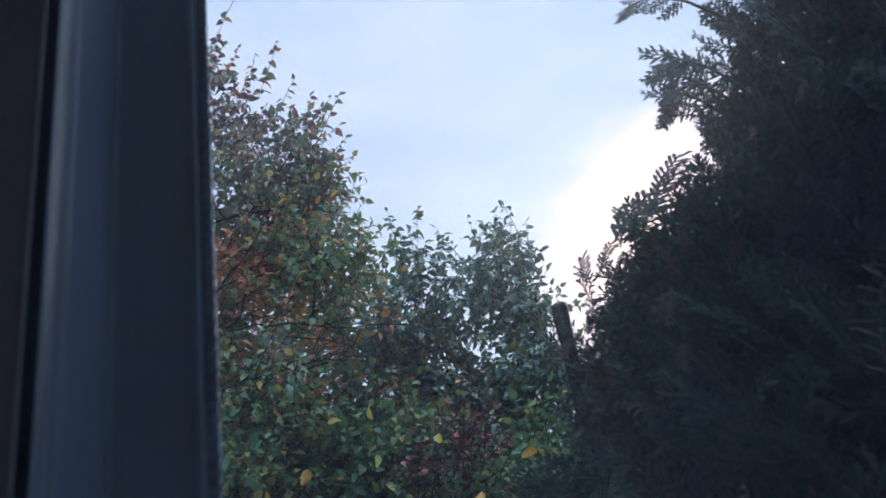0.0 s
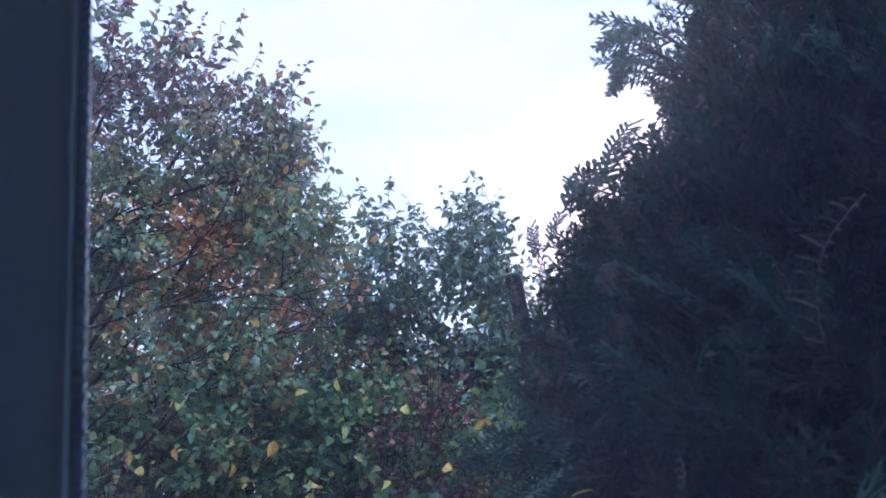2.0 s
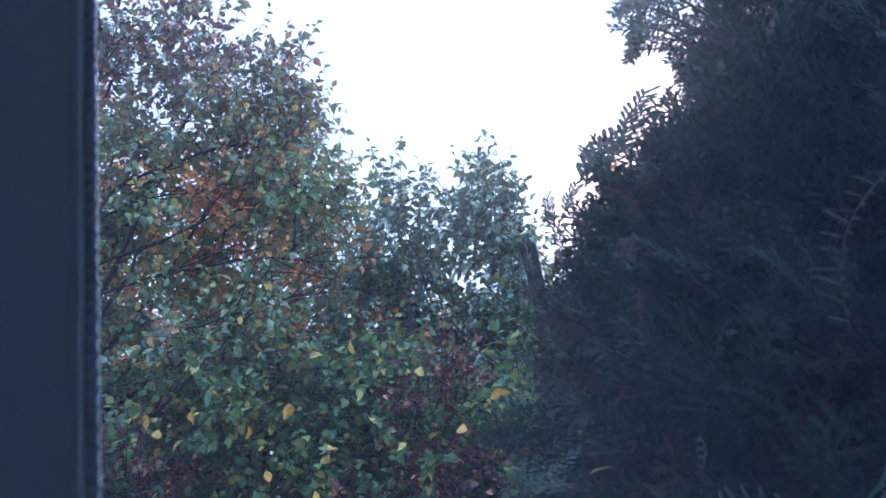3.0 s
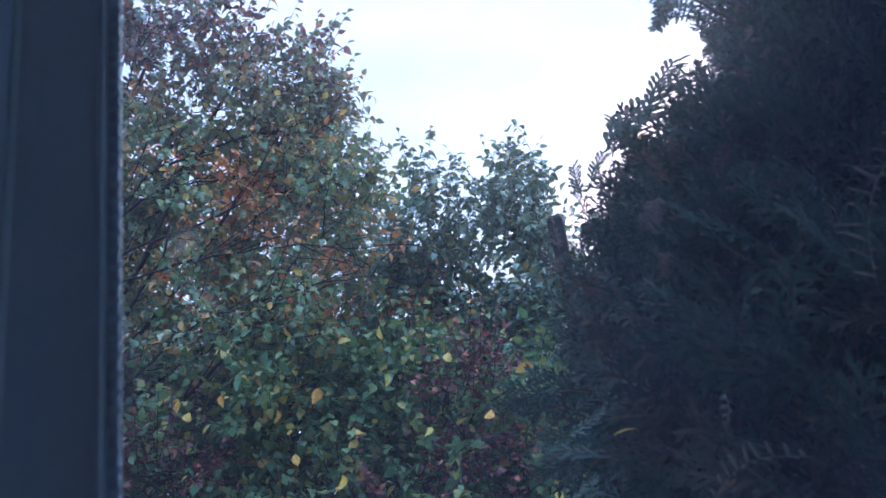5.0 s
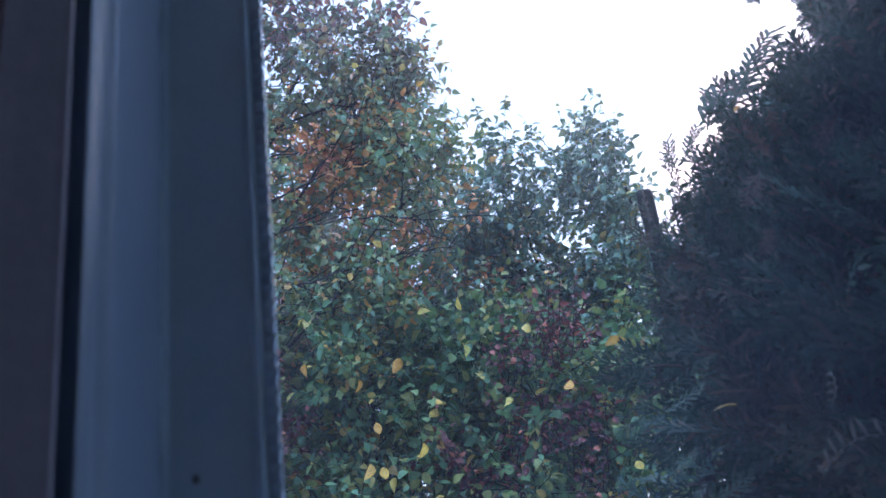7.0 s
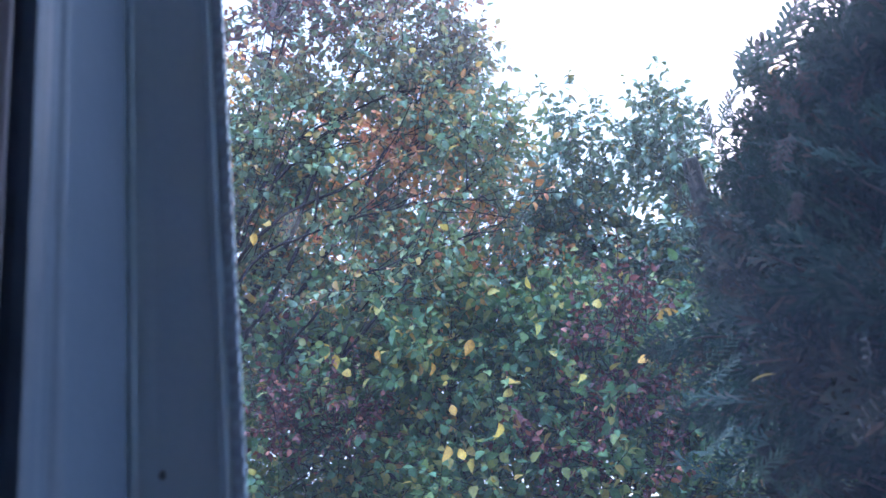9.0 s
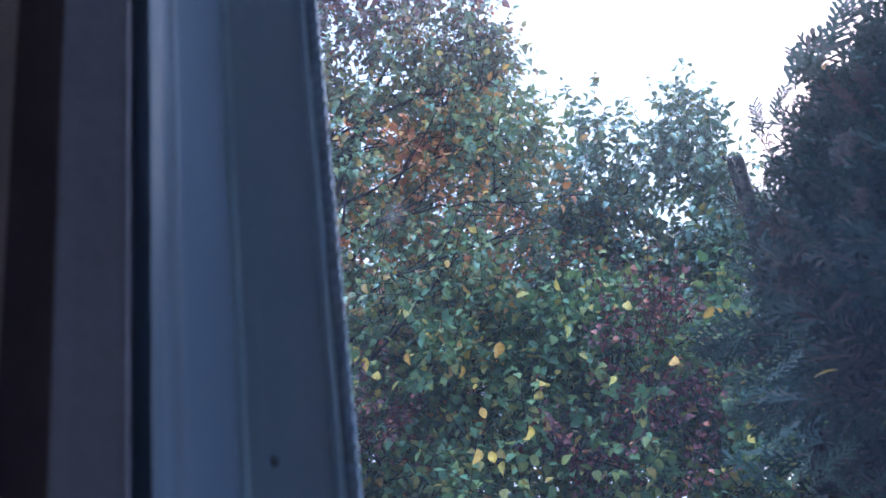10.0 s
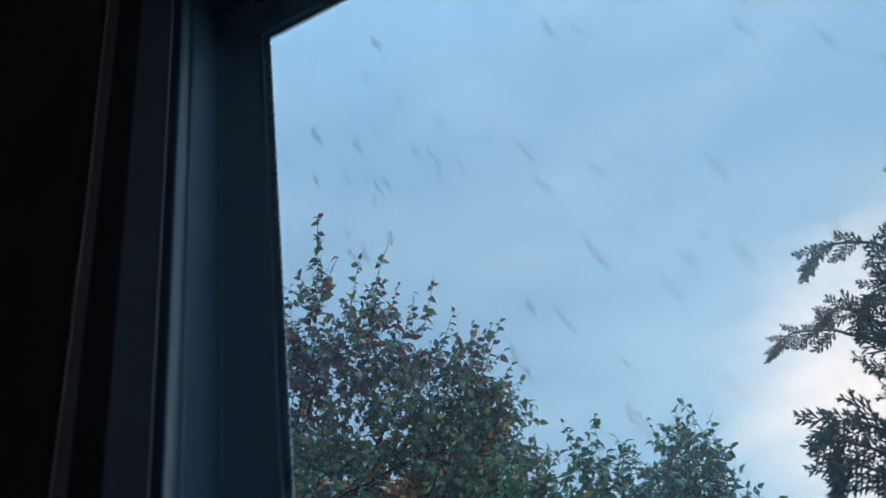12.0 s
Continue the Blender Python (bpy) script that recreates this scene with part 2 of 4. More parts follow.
LEAF_ORANGE = foliage("orange_leaf", [(0.0, ORANGE), (0.4, (0.54, 0.17, 0.085)), (0.7, (0.60, 0.32, 0.09)), (0.88, RUST), (1.0, YELLOW)],
                      patch=[(0.0, (0.34, 0.26, 0.07)), (0.4, (0.60, 0.28, 0.07)), (1.0, RUST)], patch_scale=1.0, through=0.48)
LEAF_YELLOW = foliage("hanging_yellow_leaf", [(0.0, (0.52, 0.33, 0.045)), (0.6, (0.50, 0.24, 0.05)), (1.0, (0.36, 0.31, 0.07))], island=False, rough=0.55, spec=0.25)
LEAF_FALLEN = foliage("fallen_yellow_leaf", [(0.0, (0.30, 0.19, 0.035)), (1.0, (0.24, 0.12, 0.03))], island=False)
SCALE_LEAF = foliage("conifer_scale_leaf", [(0.0, (0.017, 0.038, 0.029)), (0.5, (0.025, 0.052, 0.040)), (0.86, (0.044, 0.064, 0.052)), (0.95, (0.070, 0.054, 0.044)), (1.0, (0.11, 0.080, 0.064))],
                     patch=[(0.0, (0.026, 0.034, 0.027)), (0.6, (0.046, 0.040, 0.032)), (1.0, (0.09, 0.055, 0.040))], patch_scale=3.0, patch_at=(0.50, 0.64), rough=0.75, through=0.10, spec=0.08)
PALE_SPRAY = foliage("pale_conifer_spray", [(0.0, (0.024, 0.044, 0.038)), (1.0, (0.036, 0.060, 0.052))], rough=0.7, through=0.15, spec=0.1)
# Glossy spray whose base colour is also lightened to stand for glints.
GLINT_SPRAY = foliage("glint_lightened_spray", [(0.0, (0.034, 0.072, 0.050)), (1.0, (0.085, 0.135, 0.100))], rough=0.38, through=0.15, spec=0.5)
DEAD_SPRAY = foliage("dry_conifer_spray", [(0.0, (0.085, 0.078, 0.066)), (1.0, (0.125, 0.112, 0.095))], rough=0.7, through=0.1)
BROWN_SPRAY = foliage("brownish_conifer_spray", [(0.0, (0.052, 0.038, 0.036)), (0.6, (0.078, 0.046, 0.040)), (1.0, (0.095, 0.075, 0.064))], rough=0.7, through=0.1, spec=0.1)
POST_WOOD = surface("weathered_grey_wood", (0.008, 0.008, 0.008), (0.024, 0.022, 0.021), rough=0.9, scale=14, bump=0.7, fine=90, stretch=(1, 1, 0.2), spec=0.1)


def film(name, colour, cover, patchy=0.0, size=0.0, onwards=0.0):
    """A thin film: mostly clear, scattering a little of the light that falls on it. size: radius over which a patch
    fades out.
    """
    m, nodes, links, bsdf = material(name)
    nodes.remove(bsdf)
    clear, haze = nodes.new("ShaderNodeBsdfTransparent"), nodes.new("ShaderNodeMixShader")
    even, ahead = nodes.new("ShaderNodeBsdfTranslucent"), nodes.new("ShaderNodeBsdfRefraction")
    even.inputs[0].default_value = (*colour, 1)
    # part of the light is thrown onwards, in a wide lobe
    ahead.inputs["Color"].default_value = (0.70, 0.80, 1.0, 1)
    ahead.inputs["Roughness"].default_value, ahead.inputs["IOR"].default_value = 0.8, 1.25
    haze.inputs[0].default_value = onwards
    links.new(even.outputs[0], haze.inputs[1])
    links.new(ahead.outputs[0], haze.inputs[2])
    coord = nodes.new("ShaderNodeTexCoord")
    speck = nodes.new("ShaderNodeTexNoise")
    speck.inputs["Scale"].default_value, speck.inputs["Detail"].default_value = (9, 4) if not size else (260, 3)
    links.new(coord.outputs["Object"], speck.inputs["Vector"])
    span = nodes.new("ShaderNodeMapRange")
    span.inputs["From Min"].default_value, span.inputs["From Max"].default_value = 0.3, 0.7
    span.inputs["To Min"].default_value, span.inputs["To Max"].default_value = cover * (1 - patchy), cover * (1 + patchy)
    links.new(speck.outputs["Fac"], span.inputs["Value"])
    amount = span.outputs[0]
    if size:
        far = nodes.new("ShaderNodeVectorMath")
        far.operation = "LENGTH"
        links.new(coord.outputs["Object"], far.inputs[0])
        fade = nodes.new("ShaderNodeMapRange")
        fade.interpolation_type = "SMOOTHSTEP"
        fade.inputs["From Min"].default_value, fade.inputs["From Max"].default_value = size * 0.15, size
        fade.inputs["To Min"].default_value, fade.inputs["To Max"].default_value = 1.0, 0.0
        links.new(far.outputs["Value"], fade.inputs["Value"])
        both = nodes.new("ShaderNodeMath")
        both.operation = "MULTIPLY"
        links.new(amount, both.inputs[0])
        links.new(fade.outputs[0], both.inputs[1])
        amount = both.outputs[0]
    mix = nodes.new("ShaderNodeMixShader")
    links.new(amount, mix.inputs[0])
    links.new(clear.outputs[0], mix.inputs[1])
    links.new(haze.outputs[0], mix.inputs[2])
    links.new(mix.outputs[0], nodes["Material Output"].inputs["Surface"])
    return m


# Bluish haze put in for lens glare and the veil of the blurred mesh.
HAZE_FILM = film("mesh_haze", (0.44, 0.50, 0.84), 0.072, 0.25, onwards=0.34)
PALE_PATCH = film("pale_patch", (0.6, 0.6, 0.6), 0.15, 0.5, 0.0115)


# ---- mesh helpers ----
def mesh_of(name, verts, faces):
    me = bpy.data.meshes.new(name)
    me.from_pydata([tuple(v) for v in verts], [], faces)
    me.update()
    return me


def soup(name, verts, quads, tris):
    """A mesh out of numpy arrays: verts (n, 3), quads (q, 4), tris (t, 3)."""
    me = bpy.data.meshes.new(name)
    nq, nt = len(quads), len(tris)
    me.vertices.add(len(verts))
    me.vertices.foreach_set("co", np.ascontiguousarray(verts, dtype=np.float32).ravel())
    me.loops.add(4 * nq + 3 * nt)
    me.loops.foreach_set("vertex_index", np.concatenate([np.ravel(quads), np.ravel(tris)]).astype(np.int32))
    me.polygons.add(nq + nt)
    me.polygons.foreach_set("loop_start", np.concatenate([np.arange(nq) * 4, 4 * nq + np.arange(nt) * 3]).astype(np.int32))
    me.update(calc_edges=True)
    me.validate()
    return me


def thing(name, label, category, m=None, group="", kind=""):
    ob = new(name)
    ob.empty_display_size = 0.1
    if m is not None:
        ob.matrix_world = m
    return tagged(ob, label, category, group, kind)


def part(name, data, mat, parent, label="", kind=""):
    """One mesh under a thing or a part; data is a mesh or a bmesh."""
    if isinstance(data, bmesh.types.BMesh):
        me = bpy.data.meshes.new(name)
        data.to_mesh(me)
        data.free()
        data = me
    if not data.materials:
        data.materials.append(mat)
    ob = new(name, data)
    ob.parent = parent
    return tagged(ob, label, kind=kind)


def box(bm, lo, hi, bevel=0.0):
    made = bmesh.ops.create_cube(bm, size=1.0)["verts"]
    for v in made:
        v.co = Vector([lo[i] + (v.co[i] + 0.5) * (hi[i] - lo[i]) for i in range(3)])
    if bevel:
        edges = list({e for v in made for e in v.link_edges})
        bmesh.ops.bevel(bm, geom=edges, offset=bevel, segments=2, affect="EDGES", profile=0.6)
    return bm


def tube(points, radii, sides=8):
    """A tapered tube along points."""
    verts, faces = [], []
    points = [Vector(p) for p in points]
    side = Vector((1, 0, 0))
    for i, p in enumerate(points):
        ahead = (points[min(i + 1, len(points) - 1)] - points[max(i - 1, 0)]).normalized()
        side = (side - ahead * side.dot(ahead))
        side = side.normalized() if side.length > 1e-4 else ahead.orthogonal().normalized()
        up = ahead.cross(side)
        for k in range(sides):
            a = 2 * math.pi * k / sides
            verts.append(p + (side * math.cos(a) + up * math.sin(a)) * radii[i])
    for i in range(len(points) - 1):
        for k in range(sides):
            a, b = i * sides + k, i * sides + (k + 1) % sides
            faces.append((a, b, b + sides, a + sides))
    faces.append(tuple(range(sides))[::-1])
    faces.append(tuple(range((len(points) - 1) * sides, len(points) * sides)))
    return verts, faces


def tubes(name, runs, sides=8):
    verts, faces = [], []
    for points, radii in runs:
        v, f = tube(points, radii, sides)
        n = len(verts)
        verts += v
        faces += [tuple(i + n for i in face) for face in f]
    me = mesh_of(name, verts, faces)
    for p in me.polygons:
        p.use_smooth = True
    return me


def bow(a, b, sag, n=7, rng=random):
    """A bent run of points from a to b."""
    a, b = Vector(a), Vector(b)
    side = Vector((rng.uniform(-1, 1), rng.uniform(-1, 1), rng.uniform(-0.3, 0.6))) * sag
    return [a.lerp(b, i / (n - 1)) + side * math.sin(math.pi * i / (n - 1)) for i in range(n)]


# ---- the window, in its own axes: x along the wall, y outwards, z up ----
WINDOW = Matrix.Translation((-0.1861, 0.4627, 0.0)) @ pose(0, 0, 0, 0, 0, -8.52)
OPEN_W, OPEN_LOW, OPEN_TOP = 1.30, 1.12, 2.690
FLOOR_Z, CEIL_Z = 0.55, 2.98


def ring(name, profile, close=True):
    """A profile of (distance outside the opening, depth) swept round the opening with mitred corners."""
    verts, faces = [], []
    for d, y in profile:
        verts += [(-d, y, OPEN_LOW - d), (-d, y, OPEN_TOP + d), (OPEN_W + d, y, OPEN_TOP + d), (OPEN_W + d, y, OPEN_LOW - d)]
    n = len(profile)
    for i in range(n if close else n - 1):
        j = (i + 1) % n
        for k in range(4):
            l = (k + 1) % 4
            faces.append((4 * i + k, 4 * i + l, 4 * j + l, 4 * j + k))
    me = mesh_of(name, verts, faces)
    bm = bmesh.new()
    bm.from_mesh(me)
    bmesh.ops.recalc_face_normals(bm, faces=bm.faces)
    bm.to_mesh(me)
    bm.free()
    return me


def build_window():
    win = thing("window_1", "vinyl window with an insect screen, seen from indoors", "window", WINDOW, kind="structure")
    # inner casing: from the room's wall to the shadow gap
    part("casing", ring("casing", [(0.0420, -0.1545), (0.0400, -0.1522), (0.0375, -0.1492), (0.0262, -0.1368), (0.0240, -0.1347), (0.0236, -0.1335), (0.0242, -0.1322), (0.0265, -0.1310), (0.075, -0.1300), (0.075, -0.1498), (0.0445, -0.1545)]), CASING, win, "violet-grey casing")
    # Dark teal strip added at the back; its colour gives the gap's shade.
    part("gap_strip", ring("gap_strip", [(0.0440, -0.1295), (0.0430, -0.1215), (0.0445, -0.1125), (0.075, -0.1125), (0.075, -0.1295)]), GAP_DARK, win, "shadow gap backed by a dark teal strip")
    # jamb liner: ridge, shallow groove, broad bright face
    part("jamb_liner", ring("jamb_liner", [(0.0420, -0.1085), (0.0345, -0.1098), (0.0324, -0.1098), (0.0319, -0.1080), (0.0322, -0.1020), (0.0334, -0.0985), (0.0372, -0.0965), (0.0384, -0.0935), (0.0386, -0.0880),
                                           (0.0372, -0.0850), (0.0368, -0.0825), (0.0376, -0.0790), (0.0440, -0.0450), (0.0466, -0.0320), (0.0472, -0.0288), (0.0490, -0.0275), (0.066, -0.0275), (0.075, -0.0275), (0.075, -0.1120)]), VINYL_DARKENED, win)
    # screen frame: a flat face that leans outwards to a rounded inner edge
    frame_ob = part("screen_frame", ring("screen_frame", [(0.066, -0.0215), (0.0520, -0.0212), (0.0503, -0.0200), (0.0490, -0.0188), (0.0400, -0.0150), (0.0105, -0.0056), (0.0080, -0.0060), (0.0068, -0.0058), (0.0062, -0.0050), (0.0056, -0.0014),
                                             (0.0008, -0.0010), (0.0034, 0.0016), (0.014, 0.0120), (0.050, 0.0140), (0.075, 0.0140), (0.075, -0.0215)]), VINYL_LIGHTENED, win)
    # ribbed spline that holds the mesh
    part("gasket", ring("gasket", [(0.0053, -0.0017), (-0.0011, -0.0015), (-0.0011, -0.0004), (0.0053, -0.0006)]), VINYL_LIGHTENED, frame_ob, "gasket under the ribs")
    pitch = 0.0093
    for along, length in (("z", OPEN_TOP - OPEN_LOW), ("x", OPEN_W)):
        bm = bmesh.new()
        for k in range(int(length / pitch)):
            a, b = 0.003 + k * pitch, 0.003 + k * pitch + 0.0058
            if along == "z":
                box(bm, (-0.0049, -0.0032, OPEN_LOW + a), (0.0013, -0.0010, OPEN_LOW + b), 0.0010)
            else:
                box(bm, (a, -0.0032, OPEN_TOP - 0.0013), (b, -0.0010, OPEN_TOP + 0.0049), 0.0010)
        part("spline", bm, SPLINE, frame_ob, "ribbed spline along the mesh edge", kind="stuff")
    # mesh: thin wires both ways
    mesh_pitch, half, depth = 0.00150, 0.00005, 0.0035
    verts, quads = [], []

    def wire(a, b, axis):
        n = len(verts)
        for p in (a, b):
            if axis == "z":
                verts.extend([(p[0] - half, depth, p[1]), (p[0] + half, depth, p[1]), (p[0], depth + 1.7 * half, p[1])])
            else:
                verts.extend([(p[0], depth, p[1] - half), (p[0], depth, p[1] + half), (p[0], depth - 1.7 * half, p[1])])
        for k in range(3):
            l = (k + 1) % 3
            quads.append((n + k, n + l, n + 3 + l, n + 3 + k))

    for k in range(1, int(OPEN_W / mesh_pitch)):
        wire((k * mesh_pitch, OPEN_LOW), (k * mesh_pitch, OPEN_TOP), "z")
    for k in range(1, int((OPEN_TOP - OPEN_LOW) / mesh_pitch)):
        wire((0, OPEN_LOW + k * mesh_pitch), (OPEN_W, OPEN_LOW + k * mesh_pitch), "x")
    part("insect_mesh", soup("insect_mesh", np.array(verts), np.array(quads), np.zeros((0, 3), int)), WIRE, win, "fine grey insect mesh", kind="stuff")
    # Added sheet that lays the glare haze over the view.
    sheet = mesh_of("haze_film", [(0, depth - 0.0006, OPEN_LOW), (OPEN_W, depth - 0.0006, OPEN_LOW), (OPEN_W, depth - 0.0006, OPEN_TOP), (0, depth - 0.0006, OPEN_TOP)], [(0, 1, 2, 3)])
    part("haze_film", sheet, HAZE_FILM, win, "added haze sheet over the insect mesh")
    bm = bmesh.new()
    bmesh.ops.create_circle(bm, cap_ends=True, segments=20, radius=0.012, matrix=pose(0, 0, 0, 90, 0, 0))
    pale_blob = part("pale_blob", bm, PALE_PATCH, win, "pale soft patch on the mesh")
    pale_blob.location = (0.034, depth - 0.0015, 1.714)
    # short dark streaks added in groups, shaped after the moire of the wires
    rng = random.Random(5)
    bm = bmesh.new()
    for _ in range(260):
        x, z, long = rng.uniform(0.02, 1.15), rng.uniform(1.96, OPEN_TOP - 0.04), rng.uniform(0.005, 0.022)
        for k in range(rng.randint(2, 8)):
            zz = z - 0.0035 * k + rng.uniform(-0.002, 0.002)
            thick = rng.uniform(0.00006, 0.00012)
            box(bm, (x + k * mesh_pitch - thick, depth - 0.0002, zz), (x + k * mesh_pitch + thick, depth + 0.0002, zz + long * rng.uniform(0.6, 1.2)))
    part("mesh_streaks", bm, WIRE, win, "groups of short dark streaks along the mesh wires", kind="stuff")
    # dirt spot and the small clip on the frame's head
    bm = bmesh.new()
    bmesh.ops.create_icosphere(bm, subdivisions=2, radius=1.0, matrix=Matrix.Translation((-0.0375, -0.0150, 1.594)) @ Matrix.Diagonal((0.0018, 0.0008, 0.0023, 1)))
    part("dirt_spot", bm, SPOT, win, "dark dirt spot")
    bm = bmesh.new()
    box(bm, (0.004, -0.036, OPEN_TOP + 0.016), (0.022, -0.012, OPEN_TOP + 0.030), 0.003)
    box(bm, (0.009, -0.042, OPEN_TOP + 0.019), (0.017, -0.034, OPEN_TOP + 0.027), 0.002)
    part("clip", bm, VINYL_DARKENED, win, "small screen clip")
    # wall round the window
    x0, x1, y0, y1 = -2.2, 3.2, -0.150, 0.014
    d = 0.075
    for name, lo, hi in (("wall_window_left", (x0, y0, 0.0), (-d, y1, CEIL_Z + 0.3)), ("wall_window_right", (OPEN_W + d, y0, 0.0), (x1, y1, CEIL_Z + 0.3)),
                         ("wall_window_below", (-d, y0, 0.0), (OPEN_W + d, y1, OPEN_LOW - d)), ("wall_window_above", (-d, y0, OPEN_TOP + d), (OPEN_W + d, y1, CEIL_Z + 0.3))):
        bm = bmesh.new()
        box(bm, lo, hi)
        ob = part(name, bm, PLASTER, None)
        ob.matrix_world = WINDOW
        tagged(ob, "plain painted plaster wall round the window", "wall", kind="structure")
    bm = bmesh.new()
    for lo, hi in (((x0, y1 + 0.004, 0.0), (-0.11, y1 + 0.03, CEIL_Z + 0.3)), ((OPEN_W + 0.11, y1 + 0.004, 0.0), (x1, y1 + 0.03, CEIL_Z + 0.3)),
                   ((-0.11, y1 + 0.004, 0.0), (OPEN_W + 0.11, y1 + 0.03, OPEN_LOW - 0.11)), ((-0.11, y1 + 0.004, OPEN_TOP + 0.11), (OPEN_W + 0.11, y1 + 0.03, CEIL_Z + 0.3))):
        box(bm, lo, hi)
    ob = part("facade", bm, RENDERED, None)
    ob.matrix_world = WINDOW
    tagged(ob, "rough rendered outside face of the house", "facade", kind="structure")
    bm = bmesh.new()
    box(bm, (-0.075, 0.0145, OPEN_LOW - 0.10), (OPEN_W + 0.075, 0.14, OPEN_LOW - 0.045), 0.006)
    part("window_sill", bm, VINYL_LIGHTENED, win)


def build_room():
    x0, x1, y0, y1 = -2.2, 3.2, -4.2, -0.150
    for name, lo, hi, mat, label, cat in (
            ("floor", (x0, y0, FLOOR_Z - 0.12), (x1, y1, FLOOR_Z), BOARDS, "brown wooden floor of the dim room", "floor"),
            ("ceiling", (x0, y0, CEIL_Z), (x1, y1, CEIL_Z + 0.12), PLASTER, "plain pale ceiling of the dim room", "ceiling"),
            ("wall_back", (x0 - 0.12, y0 - 0.12, 0.0), (x1 + 0.12, y0, CEIL_Z + 0.3), PLASTER, "plain pale wall behind the viewer", "wall"),
            ("wall_west", (x0 - 0.12, y0, 0.0), (x0, y1 + 0.24, CEIL_Z + 0.3), PLASTER, "plain pale side wall", "wall"),
            ("wall_east", (x1, y0, 0.0), (x1 + 0.12, y1 + 0.24, CEIL_Z + 0.3), PLASTER, "plain pale side wall", "wall")):
        bm = bmesh.new()
        box(bm, lo, hi)
        ob = part(name, bm, mat, None)
        ob.matrix_world = WINDOW
        tagged(ob, label, cat, kind="structure")
    bm = bmesh.new()
    box(bm, (x0 - 0.4, y0 - 0.4, CEIL_Z + 0.31), (x1 + 0.4, 0.12, CEIL_Z + 0.45), 0.02)
    ob = part("roof_slab", bm, RENDERED, None)
    ob.matrix_world = WINDOW
    tagged(ob, "flat roof slab closing the house", "roof", kind="structure")


def build_curtain():
    """A dark curtain drawn aside, with soft folds, on a rod."""
    cur = thing("curtain", "dark brown cloth curtain drawn aside beside the window", "curtain", WINDOW)
    nx, nz, left, right = 90, 14, -0.85, -0.044
    low, high = FLOOR_Z + 0.02, 2.86
    verts, quads = [], []
    for back in (0, 1):
        for k in range(nz):
            z = low + (high - low) * k / (nz - 1)
            for i in range(nx):
                s = i / (nx - 1)
                x = left + (right - left) * s
                y = -0.195 + 0.020 * math.sin(s * 44 + 0.35 * math.sin(z * 2.1)) * (0.25 + 0.75 * (1 - s) ** 0.5) + 0.004 * math.sin(z * 5 + s * 9)
                verts.append((x, y + (0.0008 if back else 0), z))
    for back in (0, 1):
        o = back * nx * nz
        for k in range(nz - 1):
            for i in range(nx - 1):
                a = o + k * nx + i
                quads.append((a, a + 1, a + nx + 1, a + nx))
    o = nx * nz
    for k in range(nz - 1):
        a, b = k * nx + nx - 1, (k + 1) * nx + nx - 1
        quads.append((a, b, b + o, a + o))
        a, b = k * nx, (k + 1) * nx
        quads.append((a, b, b + o, a + o))
    me = soup("cloth", np.array(verts), np.array(quads), np.zeros((0, 3), int))
    part("cloth", me, CLOTH, cur)
    rod = thing("curtain_rod", "dark metal curtain rod above the window", "curtain rod", WINDOW)
    part("rod", tubes("rod", [([(-0.95, -0.194, 2.878), (1.9, -0.194, 2.878)], [0.011, 0.011])], 12), STEEL, rod)
    for x in (-0.9, 1.85):
        bm = bmesh.new()
        box(bm, (x - 0.01, -0.192, 2.866), (x + 0.01, -0.1505, 2.890), 0.003)
        part("bracket", bm, STEEL, rod)


# ---- leaves and trees ----
def leaf_shape(width=0.56, fold=0.16, droop=0.16, twist=0.05):
    """A leaf of length 1 along y: rounded below, drawn out to a point, folded at the midrib, drooping and a little twisted: verts, quads, tris."""
    ys = [0.0, 0.13, 0.34, 0.58, 0.80, 1.0]
    half = [0.0, 0.34 * width, 0.50 * width, 0.42 * width, 0.20 * width, 0.0]
    sag = [-droop * y * y for y in ys]
    rib = [(0, y, s) for y, s in zip(ys, sag)]
    left = [(-h, y + 0.02, s + fold * h * 1.4 - twist * y) for y, h, s in zip(ys, half, sag)][1:5]
    right = [(h, y + 0.02, s + fold * h * 1.4 + twist * y) for y, h, s in zip(ys, half, sag)][1:5]
    quads = [(k, k + 5, k + 6, k + 1) for k in (1, 2, 3)] + [(k, k + 1, k + 10, k + 9) for k in (1, 2, 3)]
    tris = [(0, 6, 1), (4, 9, 5), (0, 1, 10), (4, 5, 13)]
    return np.array(rib + left + right), np.array(quads), np.array(tris)


def far_leaf_shape():
    """A folded kite for foliage far behind the rest."""
    return np.array([(0, 0, 0), (0.27, 0.42, 0.07), (0, 1, -0.22), (-0.27, 0.42, 0.07)]), np.zeros((0, 4), int), np.array([(0, 1, 2), (0, 2, 3)])


LEAF_OVATE = leaf_shape(0.64, 0.26, 0.42)
LEAF_BROAD = leaf_shape(0.66, 0.16, 0.32, 0.06)
LEAF_FAR = far_leaf_shape()


def frames_of(ahead, rng, tilt=0.6):
    """Rotations whose y axis is ahead, and whose z axis leans up at random: (n, 3, 3), columns x, y, z."""
    n = len(ahead)
    y = ahead / np.linalg.norm(ahead, axis=1)[:, None]
    up = np.array([0, 0, 1.0]) + rng.normal(0, tilt, (n, 3))
    x = np.cross(y, up)
    x /= np.linalg.norm(x, axis=1)[:, None] + 1e-9
    return np.stack([x, y, np.cross(x, y)], -1)


